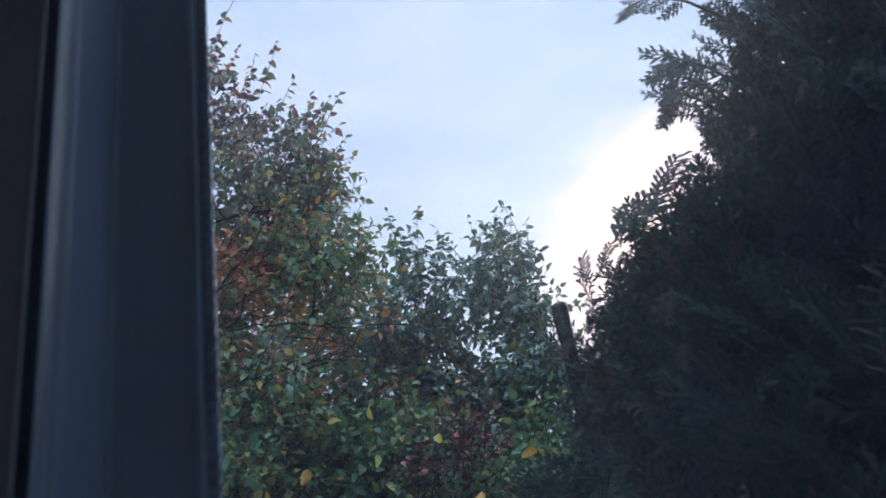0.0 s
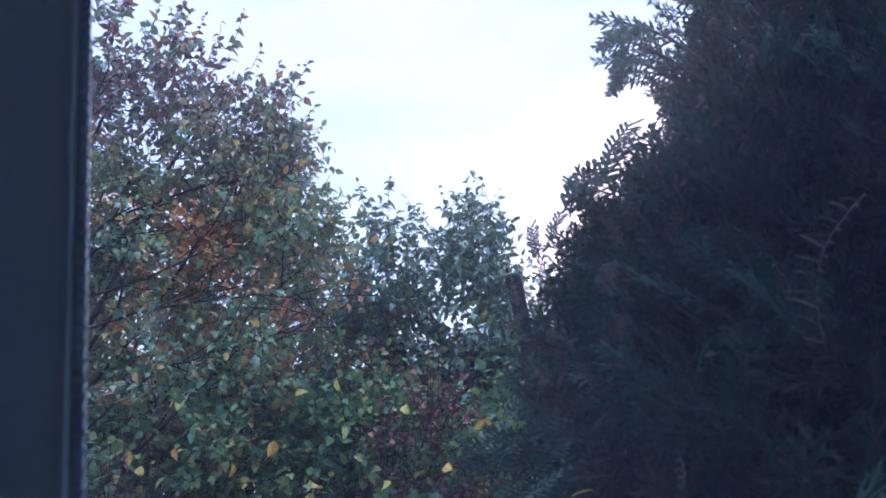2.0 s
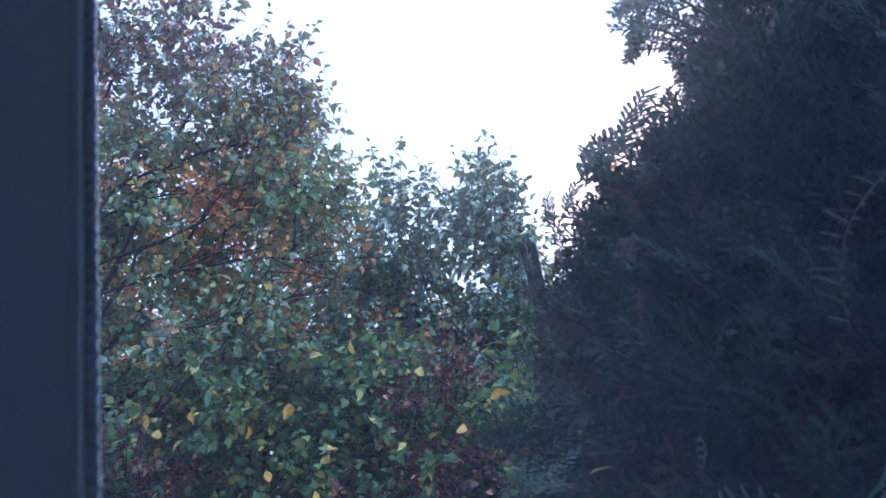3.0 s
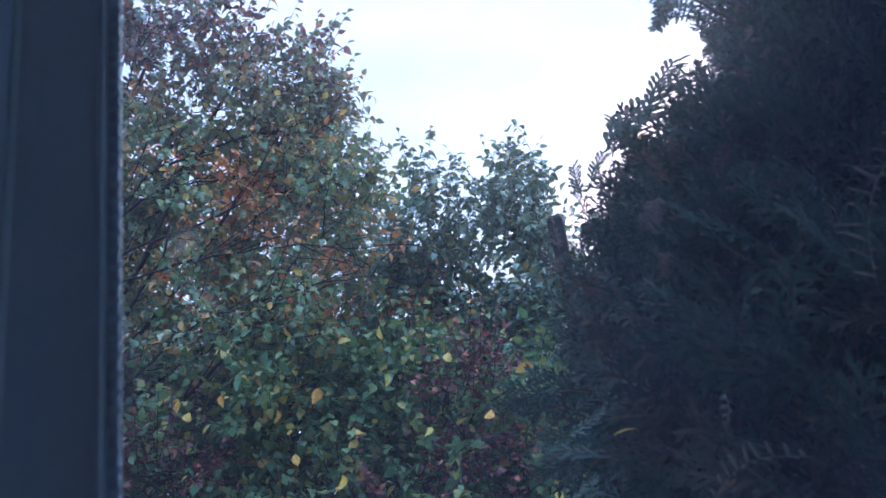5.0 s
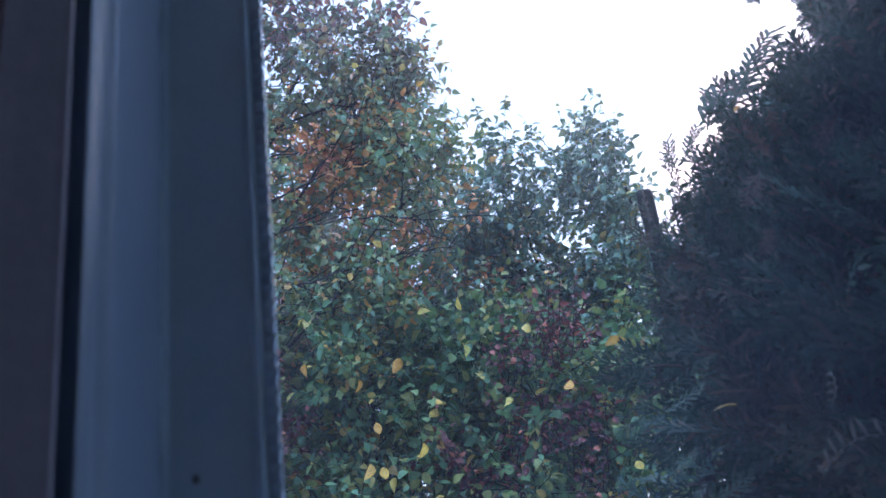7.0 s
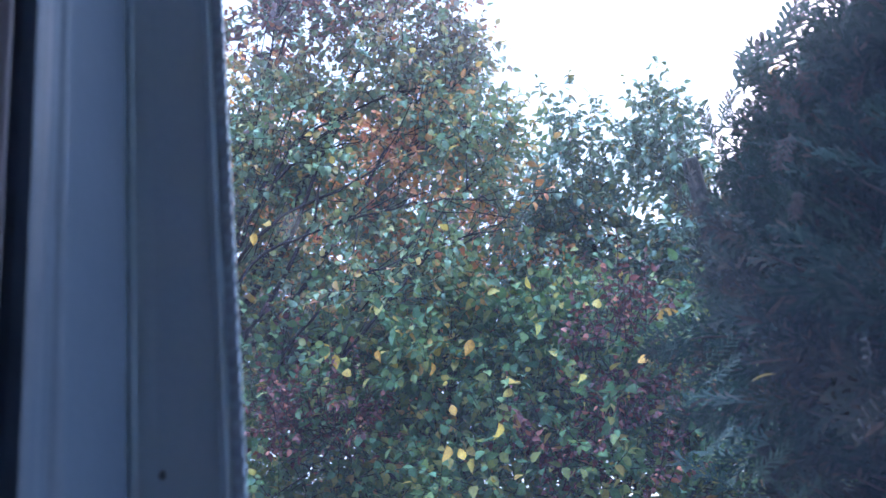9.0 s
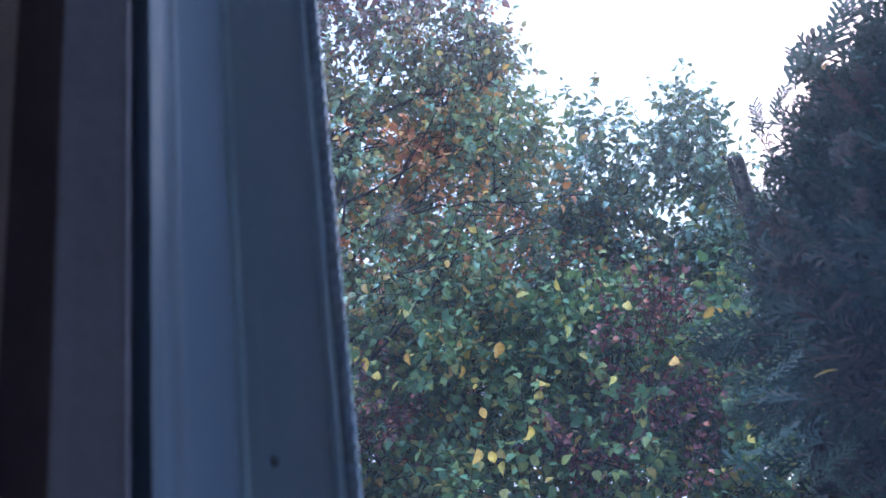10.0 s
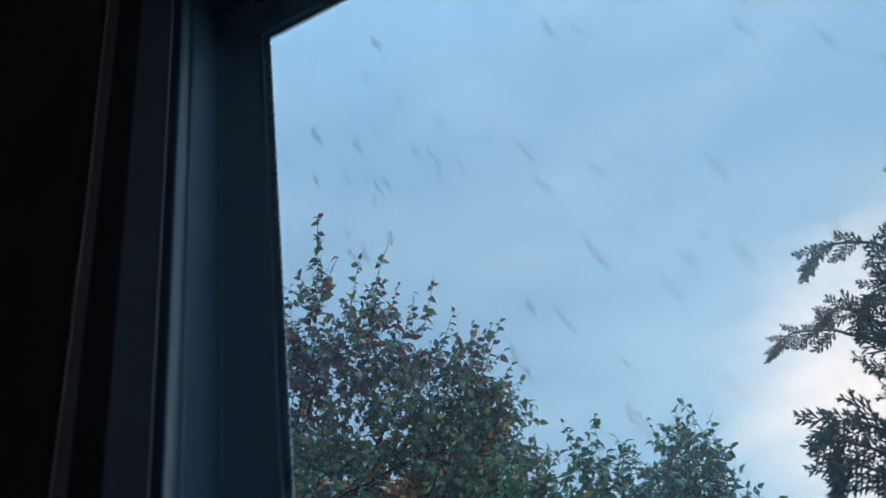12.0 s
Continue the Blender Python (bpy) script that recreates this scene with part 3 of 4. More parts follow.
def fans_of(ahead, rng):
    """Rotations for flat sprays: y along the way, the fan mostly upright, some lying."""
    n = len(ahead)
    y = ahead / np.linalg.norm(ahead, axis=1)[:, None]
    z = rng.normal(0, 1, (n, 3)) * np.array([1.0, 1.0, 0.55])
    x = np.cross(y, z)
    x /= np.linalg.norm(x, axis=1)[:, None] + 1e-9
    return np.stack([x, y, np.cross(x, y)], -1)


def scatter(name, shape, places, turns, sizes):
    """One mesh of many copies of a shape."""
    v, q, t = shape
    all_v = np.einsum("nij,vj->nvi", turns, v) * sizes[:, None, None] + places[:, None]
    off = (np.arange(len(places)) * len(v))[:, None, None]
    me = soup(name, all_v.reshape(-1, 3), (q[None] + off).reshape(-1, 4), (t[None] + off).reshape(-1, 3))
    me.polygons.foreach_set("use_smooth", np.ones(len(me.polygons), bool))
    return me


def glide(points, between=4):
    """A smooth run through points."""
    p = [Vector(q) for q in points]
    p = [2 * p[0] - p[1]] + p + [2 * p[-1] - p[-2]]
    out = []
    for i in range(1, len(p) - 2):
        for k in range(between):
            t = k / between
            out.append(0.5 * (2 * p[i] + (p[i + 1] - p[i - 1]) * t + (2 * p[i - 1] - 5 * p[i] + 4 * p[i + 1] - p[i + 2]) * t * t + (3 * p[i] - p[i - 1] - 3 * p[i + 1] + p[i + 2]) * t ** 3))
    return out + [p[-2]]


def twig_mesh(name, starts, ends, r0, r1):
    """Thin three-sided twigs."""
    n = len(starts)
    d = ends - starts
    d /= np.linalg.norm(d, axis=1)[:, None] + 1e-9
    x = np.cross(d, np.array([0.3, 0.2, 0.93]))
    x /= np.linalg.norm(x, axis=1)[:, None] + 1e-9
    y = np.cross(d, x)
    verts = np.zeros((n, 6, 3))
    for k in range(3):
        a = 2 * math.pi * k / 3
        verts[:, k] = starts + (x * math.cos(a) + y * math.sin(a)) * r0
        verts[:, 3 + k] = ends + (x * math.cos(a) + y * math.sin(a)) * r1
    quads = np.array([(0, 1, 4, 3), (1, 2, 5, 4), (2, 0, 3, 5)])[None] + (np.arange(n) * 6)[:, None, None]
    return soup(name, verts.reshape(-1, 3), quads.reshape(-1, 4), np.zeros((0, 3), int))


def grow_lobe(rng, centre, radii, twigs, length, gap):
    """Twigs that fan out of a bough's middle: starts, ends, and leaf places with their outward ways."""
    # clumps of twigs with gaps between them
    clumps = max(7, twigs // 8)
    u = rng.normal(size=(clumps, 3))
    u /= np.linalg.norm(u, axis=1)[:, None]
    hearts = centre + u * rng.uniform(0.10, 1.0, (clumps, 1)) ** 0.5 * radii * 0.9
    which = rng.integers(0, clumps, twigs)
    starts = hearts[which] + rng.normal(0, 0.05, (twigs, 3))
    ways = u[which] * 0.7 + np.array([0, 0, 0.45]) + rng.normal(0, 0.55, (twigs, 3))
    ways /= np.linalg.norm(ways, axis=1)[:, None]
    ln = length * rng.uniform(0.45, 1.2, (twigs, 1))
    return starts, starts + ways * ln


def leaves_on(rng, starts, ends, gap, lift=0.25):
    """Alternate leaves along twigs: places and ways."""
    places, ways = [], []
    length = np.linalg.norm(ends - starts, axis=1)
    steps = max(2, int(length.mean() / gap))
    d = (ends - starts) / (length[:, None] + 1e-9)
    side = np.cross(d, rng.normal(size=d.shape))
    side /= np.linalg.norm(side, axis=1)[:, None] + 1e-9
    other = np.cross(d, side)
    for k in range(steps + 1):
        s = (k + rng.uniform(0.1, 0.9, (len(starts), 1))) / (steps + 1)
        a = k * 2.4 + rng.normal(0, 0.4, (len(starts), 1))
        places.append(starts + (ends - starts) * s)
        ways.append(d * 0.55 + (side * np.cos(a) + other * np.sin(a)) * 0.9 + np.array([0, 0, -0.35]) + rng.normal(0, lift, d.shape))
    places.append(ends)
    ways.append(d + rng.normal(0, 0.3, d.shape))
    return np.concatenate(places), np.concatenate(ways)


def build_tree(name, label, category, base, lobes, limbs, shoots, leaf_mat, leaf_size, shape, seed, twig_len=0.25, gap=0.032, trunk_r=0.07, near=0, near_box=None, boughs=()):
    """base: foot of the trunk. lobes: (x, y, z, rx, ry, rz, twigs). limbs: runs of points with their two radii. shoots: (x, y, z, length, lean x, lean y). boughs: bare arching branches, (points, radius)."""
    rng = np.random.default_rng(seed)
    rnd = random.Random(seed)
    tree = thing(name, label, category)
    runs = [(bow(base, limbs[0][0], 0.06, 7, rnd), [trunk_r * (1.25 - 0.45 * i / 6) for i in range(7)])]
    part("trunk", tubes("trunk", runs, 10), BARK, tree)
    starts, ends = [], []
    inner_a, inner_b = [], []
    ends_of_limbs = []
    for k, (a, b, r0, r1) in enumerate(limbs):
        bend = Vector((-0.5, 0, 0.9)) * 0.05 * (Vector(b) - Vector(a)).length
        pts = [p - bend * math.sin(math.pi * i / 7) + Vector((rnd.uniform(-1, 1), rnd.uniform(-1, 1), rnd.uniform(-1, 1))) * (0.022 if 0 < i < 7 else 0) for i, p in enumerate(bow(a, b, 0.09, 8, rnd))]
        part("limb", tubes("limb", [(pts, [r0 + (r1 - r0) * i / 7 for i in range(8)])], 7), BARK, tree)
        ends_of_limbs += [pts[i].lerp(pts[i + 1], f / 6) for i in range(2, 7) for f in range(6)]
    for points, r in boughs:
        pts = [p + Vector((rnd.uniform(-0.012, 0.012), 0.14, rnd.uniform(-0.012, 0.012))) for p in glide(points, 5)]
        n = len(pts)
        part("bough", tubes("bough", [(pts, [0.62 * r * (1 - 0.75 * i / (n - 1)) for i in range(n)])], 6), BARK, tree)
        ends_of_limbs += pts[2:]
        # side branches, forking off forwards
        for i in range(2, n - 1, 2):
            ahead = (pts[i + 1] - pts[i]).normalized()
            side = Vector((rnd.uniform(-0.4, 0.6), rnd.uniform(-0.5, 0.3), rnd.uniform(-0.7, 0.9)))
            tip = pts[i] + (ahead * 0.8 + side * 0.6) * rnd.uniform(0.16, 0.42)
            mid = pts[i].lerp(tip, 0.5) + Vector((rnd.uniform(-1, 1), rnd.uniform(-1, 1), rnd.uniform(-1, 1))) * 0.025
            inner_a += [tuple(pts[i]), tuple(mid)]
            inner_b += [tuple(mid), tuple(tip)]
    limb_pts = np.array([tuple(p) for p in ends_of_limbs])
    for x, y, z, rx, ry, rz, n in lobes:
        s, e = grow_lobe(rng, np.array([x, y, z]), np.array([rx, ry, rz]), n, twig_len, gap)
        starts.append(s)
        ends.append(e)
        # side branches from the nearest limb into the lobe
        for j in range(0, n, 8):
            near_pt = limb_pts[np.argmin(((limb_pts - s[j]) ** 2).sum(1) * (0.2 + 1.6 * rng.random(len(limb_pts))))]
            far = float(np.linalg.norm(s[j] - near_pt))
            if far > 0.7:
                continue
            bends = [near_pt + (s[j] - near_pt) * q + rng.normal(0, 0.07, 3) * far * math.sin(math.pi * q) + np.array((0, 0, 0.10 * far * math.sin(math.pi * q))) for q in (0.0, 0.35, 0.68, 1.0)]
            inner_a += bends[:-1]
            inner_b += bends[1:]
    starts, ends = np.concatenate(starts), np.concatenate(ends)
    places, ways = leaves_on(rng, starts, ends, gap)
    sizes = leaf_size * rng.uniform(0.5, 1.2, len(places))
    for x, y, z, ln, lx, ly in shoots:
        tip = np.array([x, y, z])
        foot = tip - np.array([lx, ly, 1.0]) * ln
        sway = np.array([rng.normal(0, 0.05), rng.normal(0, 0.05), 0]) * ln
        stem = [foot + (tip - foot) * k / 4 + sway * math.sin(math.pi * k / 4) for k in range(5)]
        starts, ends = np.vstack([starts, stem[:-1]]), np.vstack([ends, stem[1:]])
        n = int(ln / 0.021)
        s = np.sort(rng.uniform(0.05, 1.0, n))[:, None]
        s[-1] = 1.0
        p = foot + (tip - foot) * s + sway * np.sin(math.pi * s)
        a = np.arange(n) * 2.4 + rng.uniform(0, 6) + rng.normal(0, 0.35, n)
        w = np.stack([np.cos(a), np.sin(a) * 0.8, rng.uniform(-0.55, 0.45, n)], 1) + rng.normal(0, 0.2, (n, 3))
        places, ways = np.vstack([places, p]), np.vstack([ways, w])
        sizes = np.concatenate([sizes, leaf_size * (1.20 - 0.30 * s[:, 0]) * rng.uniform(0.65, 1.2, n)])
    part("twig_work", twig_mesh("twig_work", starts, ends, 0.0026, 0.0013), BARK, tree, "thin dark twigs", kind="stuff")
    part("branchwork", twig_mesh("branchwork", np.array(inner_a), np.array(inner_b), 0.0040, 0.0020), BARK, tree, kind="stuff")
    turns = frames_of(ways, rng)
    pick = np.zeros(len(places), bool)
    if near:
        # leaves on the near side of the crown, each a part of its own
        order = np.argsort(places[:, 1] + rng.uniform(0, 0.5, len(places)))
        ok = order[(places[order, 2] > near_box[0]) & (places[order, 2] < near_box[1]) & (places[order, 0] > near_box[2])]
        pick[ok[:near]] = True
        one = scatter("leaf", shape, np.zeros((1, 3)), np.eye(3)[None], np.ones(1))
        one.materials.append(LEAF_SINGLE[leaf_mat.name])
        for i in np.flatnonzero(pick):
            ob = part("leaf", one, None, tree)
            m = Matrix(turns[i].tolist()).to_4x4()
            ob.matrix_local = Matrix.Translation(places[i]) @ m @ Matrix.Diagonal((*[float(sizes[i])] * 3, 1))
    rest = ~pick
    part("crown", scatter("crown", shape, places[rest], turns[rest], sizes[rest]), leaf_mat, tree, kind="stuff")
    return tree


LEAF_SINGLE = {
    "turning_leaf": foliage("turning_leaf_single", [(0.0, (0.11, 0.165, 0.085)), (0.35, (0.105, 0.165, 0.125)), (0.55, (0.17, 0.08, 0.085)), (0.75, OLIVE), (0.92, RUST), (1.0, (0.42, 0.29, 0.07))], island=False, rough=0.36, spec=0.6),
    "dark_green_leaf": foliage("dark_green_leaf_single", [(0.0, (0.085, 0.135, 0.070)), (0.6, (0.075, 0.130, 0.098)), (0.94, (0.12, 0.15, 0.08)), (1.0, OLIVE)], island=False, rough=0.36, spec=0.6),
    "broad_shrub_leaf": foliage("broad_shrub_leaf_single", [(0.0, GREEN), (0.45, (0.060, 0.115, 0.066)), (0.75, (0.105, 0.150, 0.055)), (0.92, OLIVE), (0.975, (0.34, 0.25, 0.06)), (1.0, YELLOW)], island=False, rough=0.60, spec=0.2),
}

build_window()
build_room()
build_curtain()

# ---- ground ----
gx, gy = np.meshgrid(np.linspace(-1, 1, 61), np.linspace(-1, 1, 61))
sx, sy = np.sign(gx) * np.abs(gx) ** 3 * 900, np.sign(gy) * np.abs(gy) ** 3 * 900 + 4
hz = np.array([[0.10 * noise.noise(Vector((float(a) * 0.15, float(b) * 0.15, 0))) - 0.05 for a, b in zip(ra, rb)] for ra, rb in zip(sx, sy)])
gid = np.arange(61 * 61).reshape(61, 61)
gq = np.stack([gid[:-1, :-1], gid[:-1, 1:], gid[1:, 1:], gid[1:, :-1]], -1).reshape(-1, 4)
ground = part("ground", soup("ground", np.stack([sx, sy, hz], -1).reshape(-1, 3), gq, np.zeros((0, 3), int)), EARTH, None)
tagged(ground, "rough green and brown garden ground", "ground", kind="structure")

# ---- the trees ----
build_tree("crab_apple_tree", "broad garden tree with small leaves turning purple, olive and rust", "tree", (-3.00, 4.45, 0.0),
           lobes=[(-1.80, 4.20, 5.00, 0.36, 0.36, 0.40, 85), (-1.45, 4.30, 5.08, 0.34, 0.36, 0.38, 85), (-1.12, 4.40, 4.90, 0.36, 0.40, 0.32, 78), (-0.90, 4.40, 4.62, 0.26, 0.40, 0.26, 72), (-1.52, 4.40, 4.55, 0.42, 0.40, 0.26, 60),
                  (-0.80, 4.40, 4.22, 0.18, 0.36, 0.36, 200), (-1.95, 4.45, 4.45, 0.46, 0.45, 0.55, 115), (-0.72, 4.45, 3.78, 0.22, 0.42, 0.34, 125), (-1.90, 4.25, 3.95, 0.36, 0.35, 0.32, 165),
                  (-1.30, 4.45, 3.52, 0.50, 0.45, 0.32, 115), (-1.95, 4.45, 3.55, 0.50, 0.45, 0.38, 190), (-2.50, 4.60, 4.20, 0.50, 0.50, 0.60, 140), (-1.15, 4.20, 3.20, 0.45, 0.35, 0.26, 150),
                  (-2.0, 4.3, 3.10, 0.45, 0.35, 0.25, 130), (-1.60, 4.20, 4.08, 0.40, 0.30, 0.36, 185), (-1.15, 4.25, 4.25, 0.28, 0.30, 0.20, 40), (-2.45, 4.4, 3.5, 0.45, 0.4, 0.5, 120)],
           limbs=[((-2.95, 4.40, 2.40), (-1.02, 4.36, 4.95), 0.024, 0.006), ((-2.96, 4.40, 2.60), (-1.52, 4.33, 5.20), 0.026, 0.006), ((-2.93, 4.40, 2.50), (-0.90, 4.25, 4.22), 0.024, 0.005),
                  ((-2.92, 4.40, 2.30), (-0.72, 4.32, 3.70), 0.022, 0.005), ((-2.97, 4.40, 2.60), (-2.25, 4.42, 4.80), 0.034, 0.009), ((-2.98, 4.40, 2.40), (-3.20, 4.50, 4.30), 0.034, 0.008),
                  ((-2.02, 4.30, 3.25), (-1.25, 4.00, 4.15), 0.018, 0.005), ((-1.92, 4.34, 2.95), (-0.95, 4.08, 3.42), 0.016, 0.005), ((-2.35, 4.36, 3.00), (-1.42, 4.02, 3.72), 0.020, 0.005)],
           shoots=[(-1.40, 3.95, 5.80, 0.50, 0.05, 0.0), (-1.02, 4.05, 5.52, 0.42, 0.30, 0.0), (-0.93, 4.1, 5.16, 0.30, 0.2, 0), (-0.56, 4.28, 4.93, 0.40, 0.5, 0),
                   (-0.80, 4.1, 5.22, 0.36, 0.35, 0), (-1.30, 3.95, 5.45, 0.35, 0.35, 0), (-0.52, 4.3, 4.50, 0.30, 0.4, 0), (-0.48, 4.35, 4.25, 0.30, 0.5, 0)],
           leaf_mat=LEAF_A, leaf_size=0.047, shape=LEAF_OVATE, seed=11, gap=0.020, trunk_r=0.08, near=150, near_box=(3.0, 5.8, -1.8),
           boughs=[([(-2.90, 4.40, 2.60), (-2.30, 4.20, 3.35), (-1.86, 4.05, 3.80), (-1.71, 4.02, 3.92), (-1.55, 4.00, 4.06), (-1.26, 4.00, 4.14), (-1.01, 4.05, 4.21)], 0.026),
                   ([(-2.20, 4.25, 3.30), (-1.85, 4.00, 3.67), (-1.64, 3.98, 3.88), (-1.44, 3.98, 3.96), (-1.14, 4.05, 3.99)], 0.018), ([(-2.25, 4.22, 3.30), (-1.81, 4.00, 3.58), (-1.45, 3.95, 3.68), (-1.07, 3.95, 3.78), (-0.79, 4.05, 3.86)], 0.017),
                   ([(-2.00, 4.15, 3.62), (-1.84, 4.02, 3.95), (-1.80, 4.00, 4.15), (-1.66, 4.02, 4.70), (-1.56, 4.05, 5.11)], 0.018), ([(-2.30, 4.30, 3.20), (-1.84, 4.00, 3.44), (-1.54, 3.95, 3.50), (-1.22, 3.93, 3.53), (-0.84, 3.95, 3.52), (-0.50, 4.05, 3.47)], 0.014),
                   ([(-1.70, 4.20, 2.75), (-1.28, 3.92, 2.96), (-1.08, 3.90, 3.11), (-0.94, 3.90, 3.23), (-0.65, 4.00, 3.31)], 0.017), ([(-1.90, 4.15, 2.90), (-1.54, 3.92, 3.06), (-1.28, 3.88, 3.20), (-1.13, 3.88, 3.23), (-0.76, 3.95, 3.30), (-0.49, 4.05, 3.34)], 0.014)])
build_tree("pear_tree", "dark green tree with upright leafy shoots on top", "tree", (0.15, 5.8, 0.0),
           lobes=[(-0.36, 5.55, 4.10, 0.20, 0.40, 0.24, 125), (0.02, 5.60, 4.20, 0.28, 0.40, 0.12, 95), (0.28, 5.60, 4.14, 0.16, 0.40, 0.20, 75), (-0.30, 5.5, 4.40, 0.08, 0.16, 0.16, 20), (0.12, 5.5, 4.36, 0.08, 0.16, 0.16, 18), (0.30, 5.5, 4.38, 0.09, 0.16, 0.16, 20), (0.02, 5.65, 3.88, 0.26, 0.40, 0.12, 16), (0.30, 5.60, 3.78, 0.16, 0.35, 0.20, 26), (0.0, 5.85, 3.55, 0.40, 0.40, 0.18, 250), (-0.55, 5.50, 3.66, 0.30, 0.45, 0.32, 190),
                  (0.40, 5.60, 3.45, 0.28, 0.45, 0.30, 160), (0.02, 5.75, 3.25, 0.42, 0.45, 0.26, 180), (-0.55, 5.55, 3.05, 0.45, 0.40, 0.30, 170), (-1.05, 5.6, 3.25, 0.40, 0.35, 0.30, 140), (0.46, 5.6, 3.72, 0.16, 0.35, 0.26, 60), (0.85, 5.7, 3.15, 0.35, 0.45, 0.35, 240), (1.25, 5.8, 3.0, 0.40, 0.45, 0.45, 200)],
           limbs=[((0.12, 5.78, 1.8), (-0.40, 5.55, 4.2), 0.040, 0.008), ((0.14, 5.78, 1.9), (-0.26, 5.70, 4.2), 0.034, 0.006), ((0.16, 5.78, 1.9), (0.42, 5.6, 4.2), 0.036, 0.007),
                  ((0.12, 5.78, 1.7), (-0.55, 5.5, 3.4), 0.030, 0.008), ((0.16, 5.78, 1.8), (0.7, 5.65, 3.5), 0.030, 0.008)],
           shoots=[(-0.42, 5.38, 4.83, 0.62, -0.08, 0), (-0.22, 5.40, 4.83, 0.55, 0.12, 0), (-0.08, 5.40, 4.60, 0.40, 0.3, 0), (0.08, 5.40, 4.71, 0.50, 0.05, 0), (0.20, 5.40, 4.64, 0.45, 0.1, 0),
                   (0.30, 5.39, 4.78, 0.55, -0.12, 0), (0.44, 5.38, 4.60, 0.50, 0.12, 0), (0.46, 5.40, 4.40, 0.36, 0.3, 0), (-0.34, 5.38, 4.70, 0.45, 0.05, 0), (-0.28, 5.36, 4.62, 0.40, -0.1, 0), (0.26, 5.38, 4.66, 0.45, 0.0, 0), (0.36, 5.40, 4.70, 0.45, 0.05, 0), (0.14, 5.38, 4.62, 0.40, -0.1, 0)],
           leaf_mat=LEAF_B, leaf_size=0.052, shape=LEAF_OVATE, seed=23, gap=0.023, near=100, near_box=(3.2, 4.8, -0.9))
build_tree("maple_tree", "orange autumn tree standing among and behind the green ones", "tree", (-1.9, 5.9, 0.0),
           lobes=[(-1.10, 5.10, 4.42, 0.34, 0.30, 0.38, 190), (-2.30, 5.10, 4.98, 0.20, 0.30, 0.30, 60), (-1.55, 5.20, 4.62, 0.36, 0.30, 0.36, 90), (-1.40, 5.20, 3.95, 0.46, 0.30, 0.42, 75), (-2.00, 5.20, 4.05, 0.42, 0.30, 0.50, 110),
                  (-0.95, 5.40, 4.35, 0.16, 0.25, 0.22, 40), (-1.75, 5.30, 3.40, 0.50, 0.30, 0.34, 110), (-2.6, 5.6, 3.9, 0.5, 0.4, 0.6, 90), (-0.85, 5.3, 3.65, 0.34, 0.25, 0.30, 45),
                  (-2.30, 5.15, 4.45, 0.32, 0.3, 0.4, 120), (-2.25, 5.10, 3.75, 0.36, 0.3, 0.35, 110), (-0.95, 5.5, 4.05, 0.34, 0.25, 0.3, 50), (-1.25, 4.75, 3.35, 0.40, 0.25, 0.28, 60), (-1.2, 4.85, 3.0, 0.4, 0.2, 0.2, 60),
                  (-0.98, 4.30, 3.95, 0.17, 0.16, 0.32, 58), (-1.85, 4.50, 4.35, 0.10, 0.10, 0.10, 8), (-1.62, 4.50, 3.85, 0.10, 0.08, 0.10, 8), (-1.20, 4.40, 3.66, 0.08, 0.06, 0.10, 8), (-1.16, 4.38, 3.48, 0.08, 0.06, 0.08, 7),
                  (-0.82, 4.50, 4.00, 0.08, 0.08, 0.08, 6), (-1.10, 4.45, 4.12, 0.10, 0.08, 0.10, 8), (-0.52, 4.50, 3.56, 0.08, 0.06, 0.05, 6), (-1.08, 4.30, 3.16, 0.10, 0.06, 0.08, 7), (-0.85, 4.32, 3.14, 0.10, 0.06, 0.06, 7)],
           limbs=[((-1.88, 5.86, 2.4), (-1.45, 5.45, 4.6), 0.04, 0.007), ((-1.87, 5.86, 2.6), (-1.0, 5.4, 4.5), 0.036, 0.007), ((-1.9, 5.86, 2.5), (-2.3, 5.5, 4.2), 0.036, 0.007), ((-1.86, 5.86, 2.4), (-0.8, 5.5, 3.6), 0.03, 0.007), ((-1.62, 5.55, 3.7), (-1.10, 4.38, 3.9), 0.014, 0.004), ((-1.75, 5.65, 3.1), (-1.40, 4.32, 3.50), 0.014, 0.004)],
           shoots=[], leaf_mat=LEAF_ORANGE, leaf_size=0.048, shape=LEAF_BROAD, seed=31, twig_len=0.24, gap=0.030)
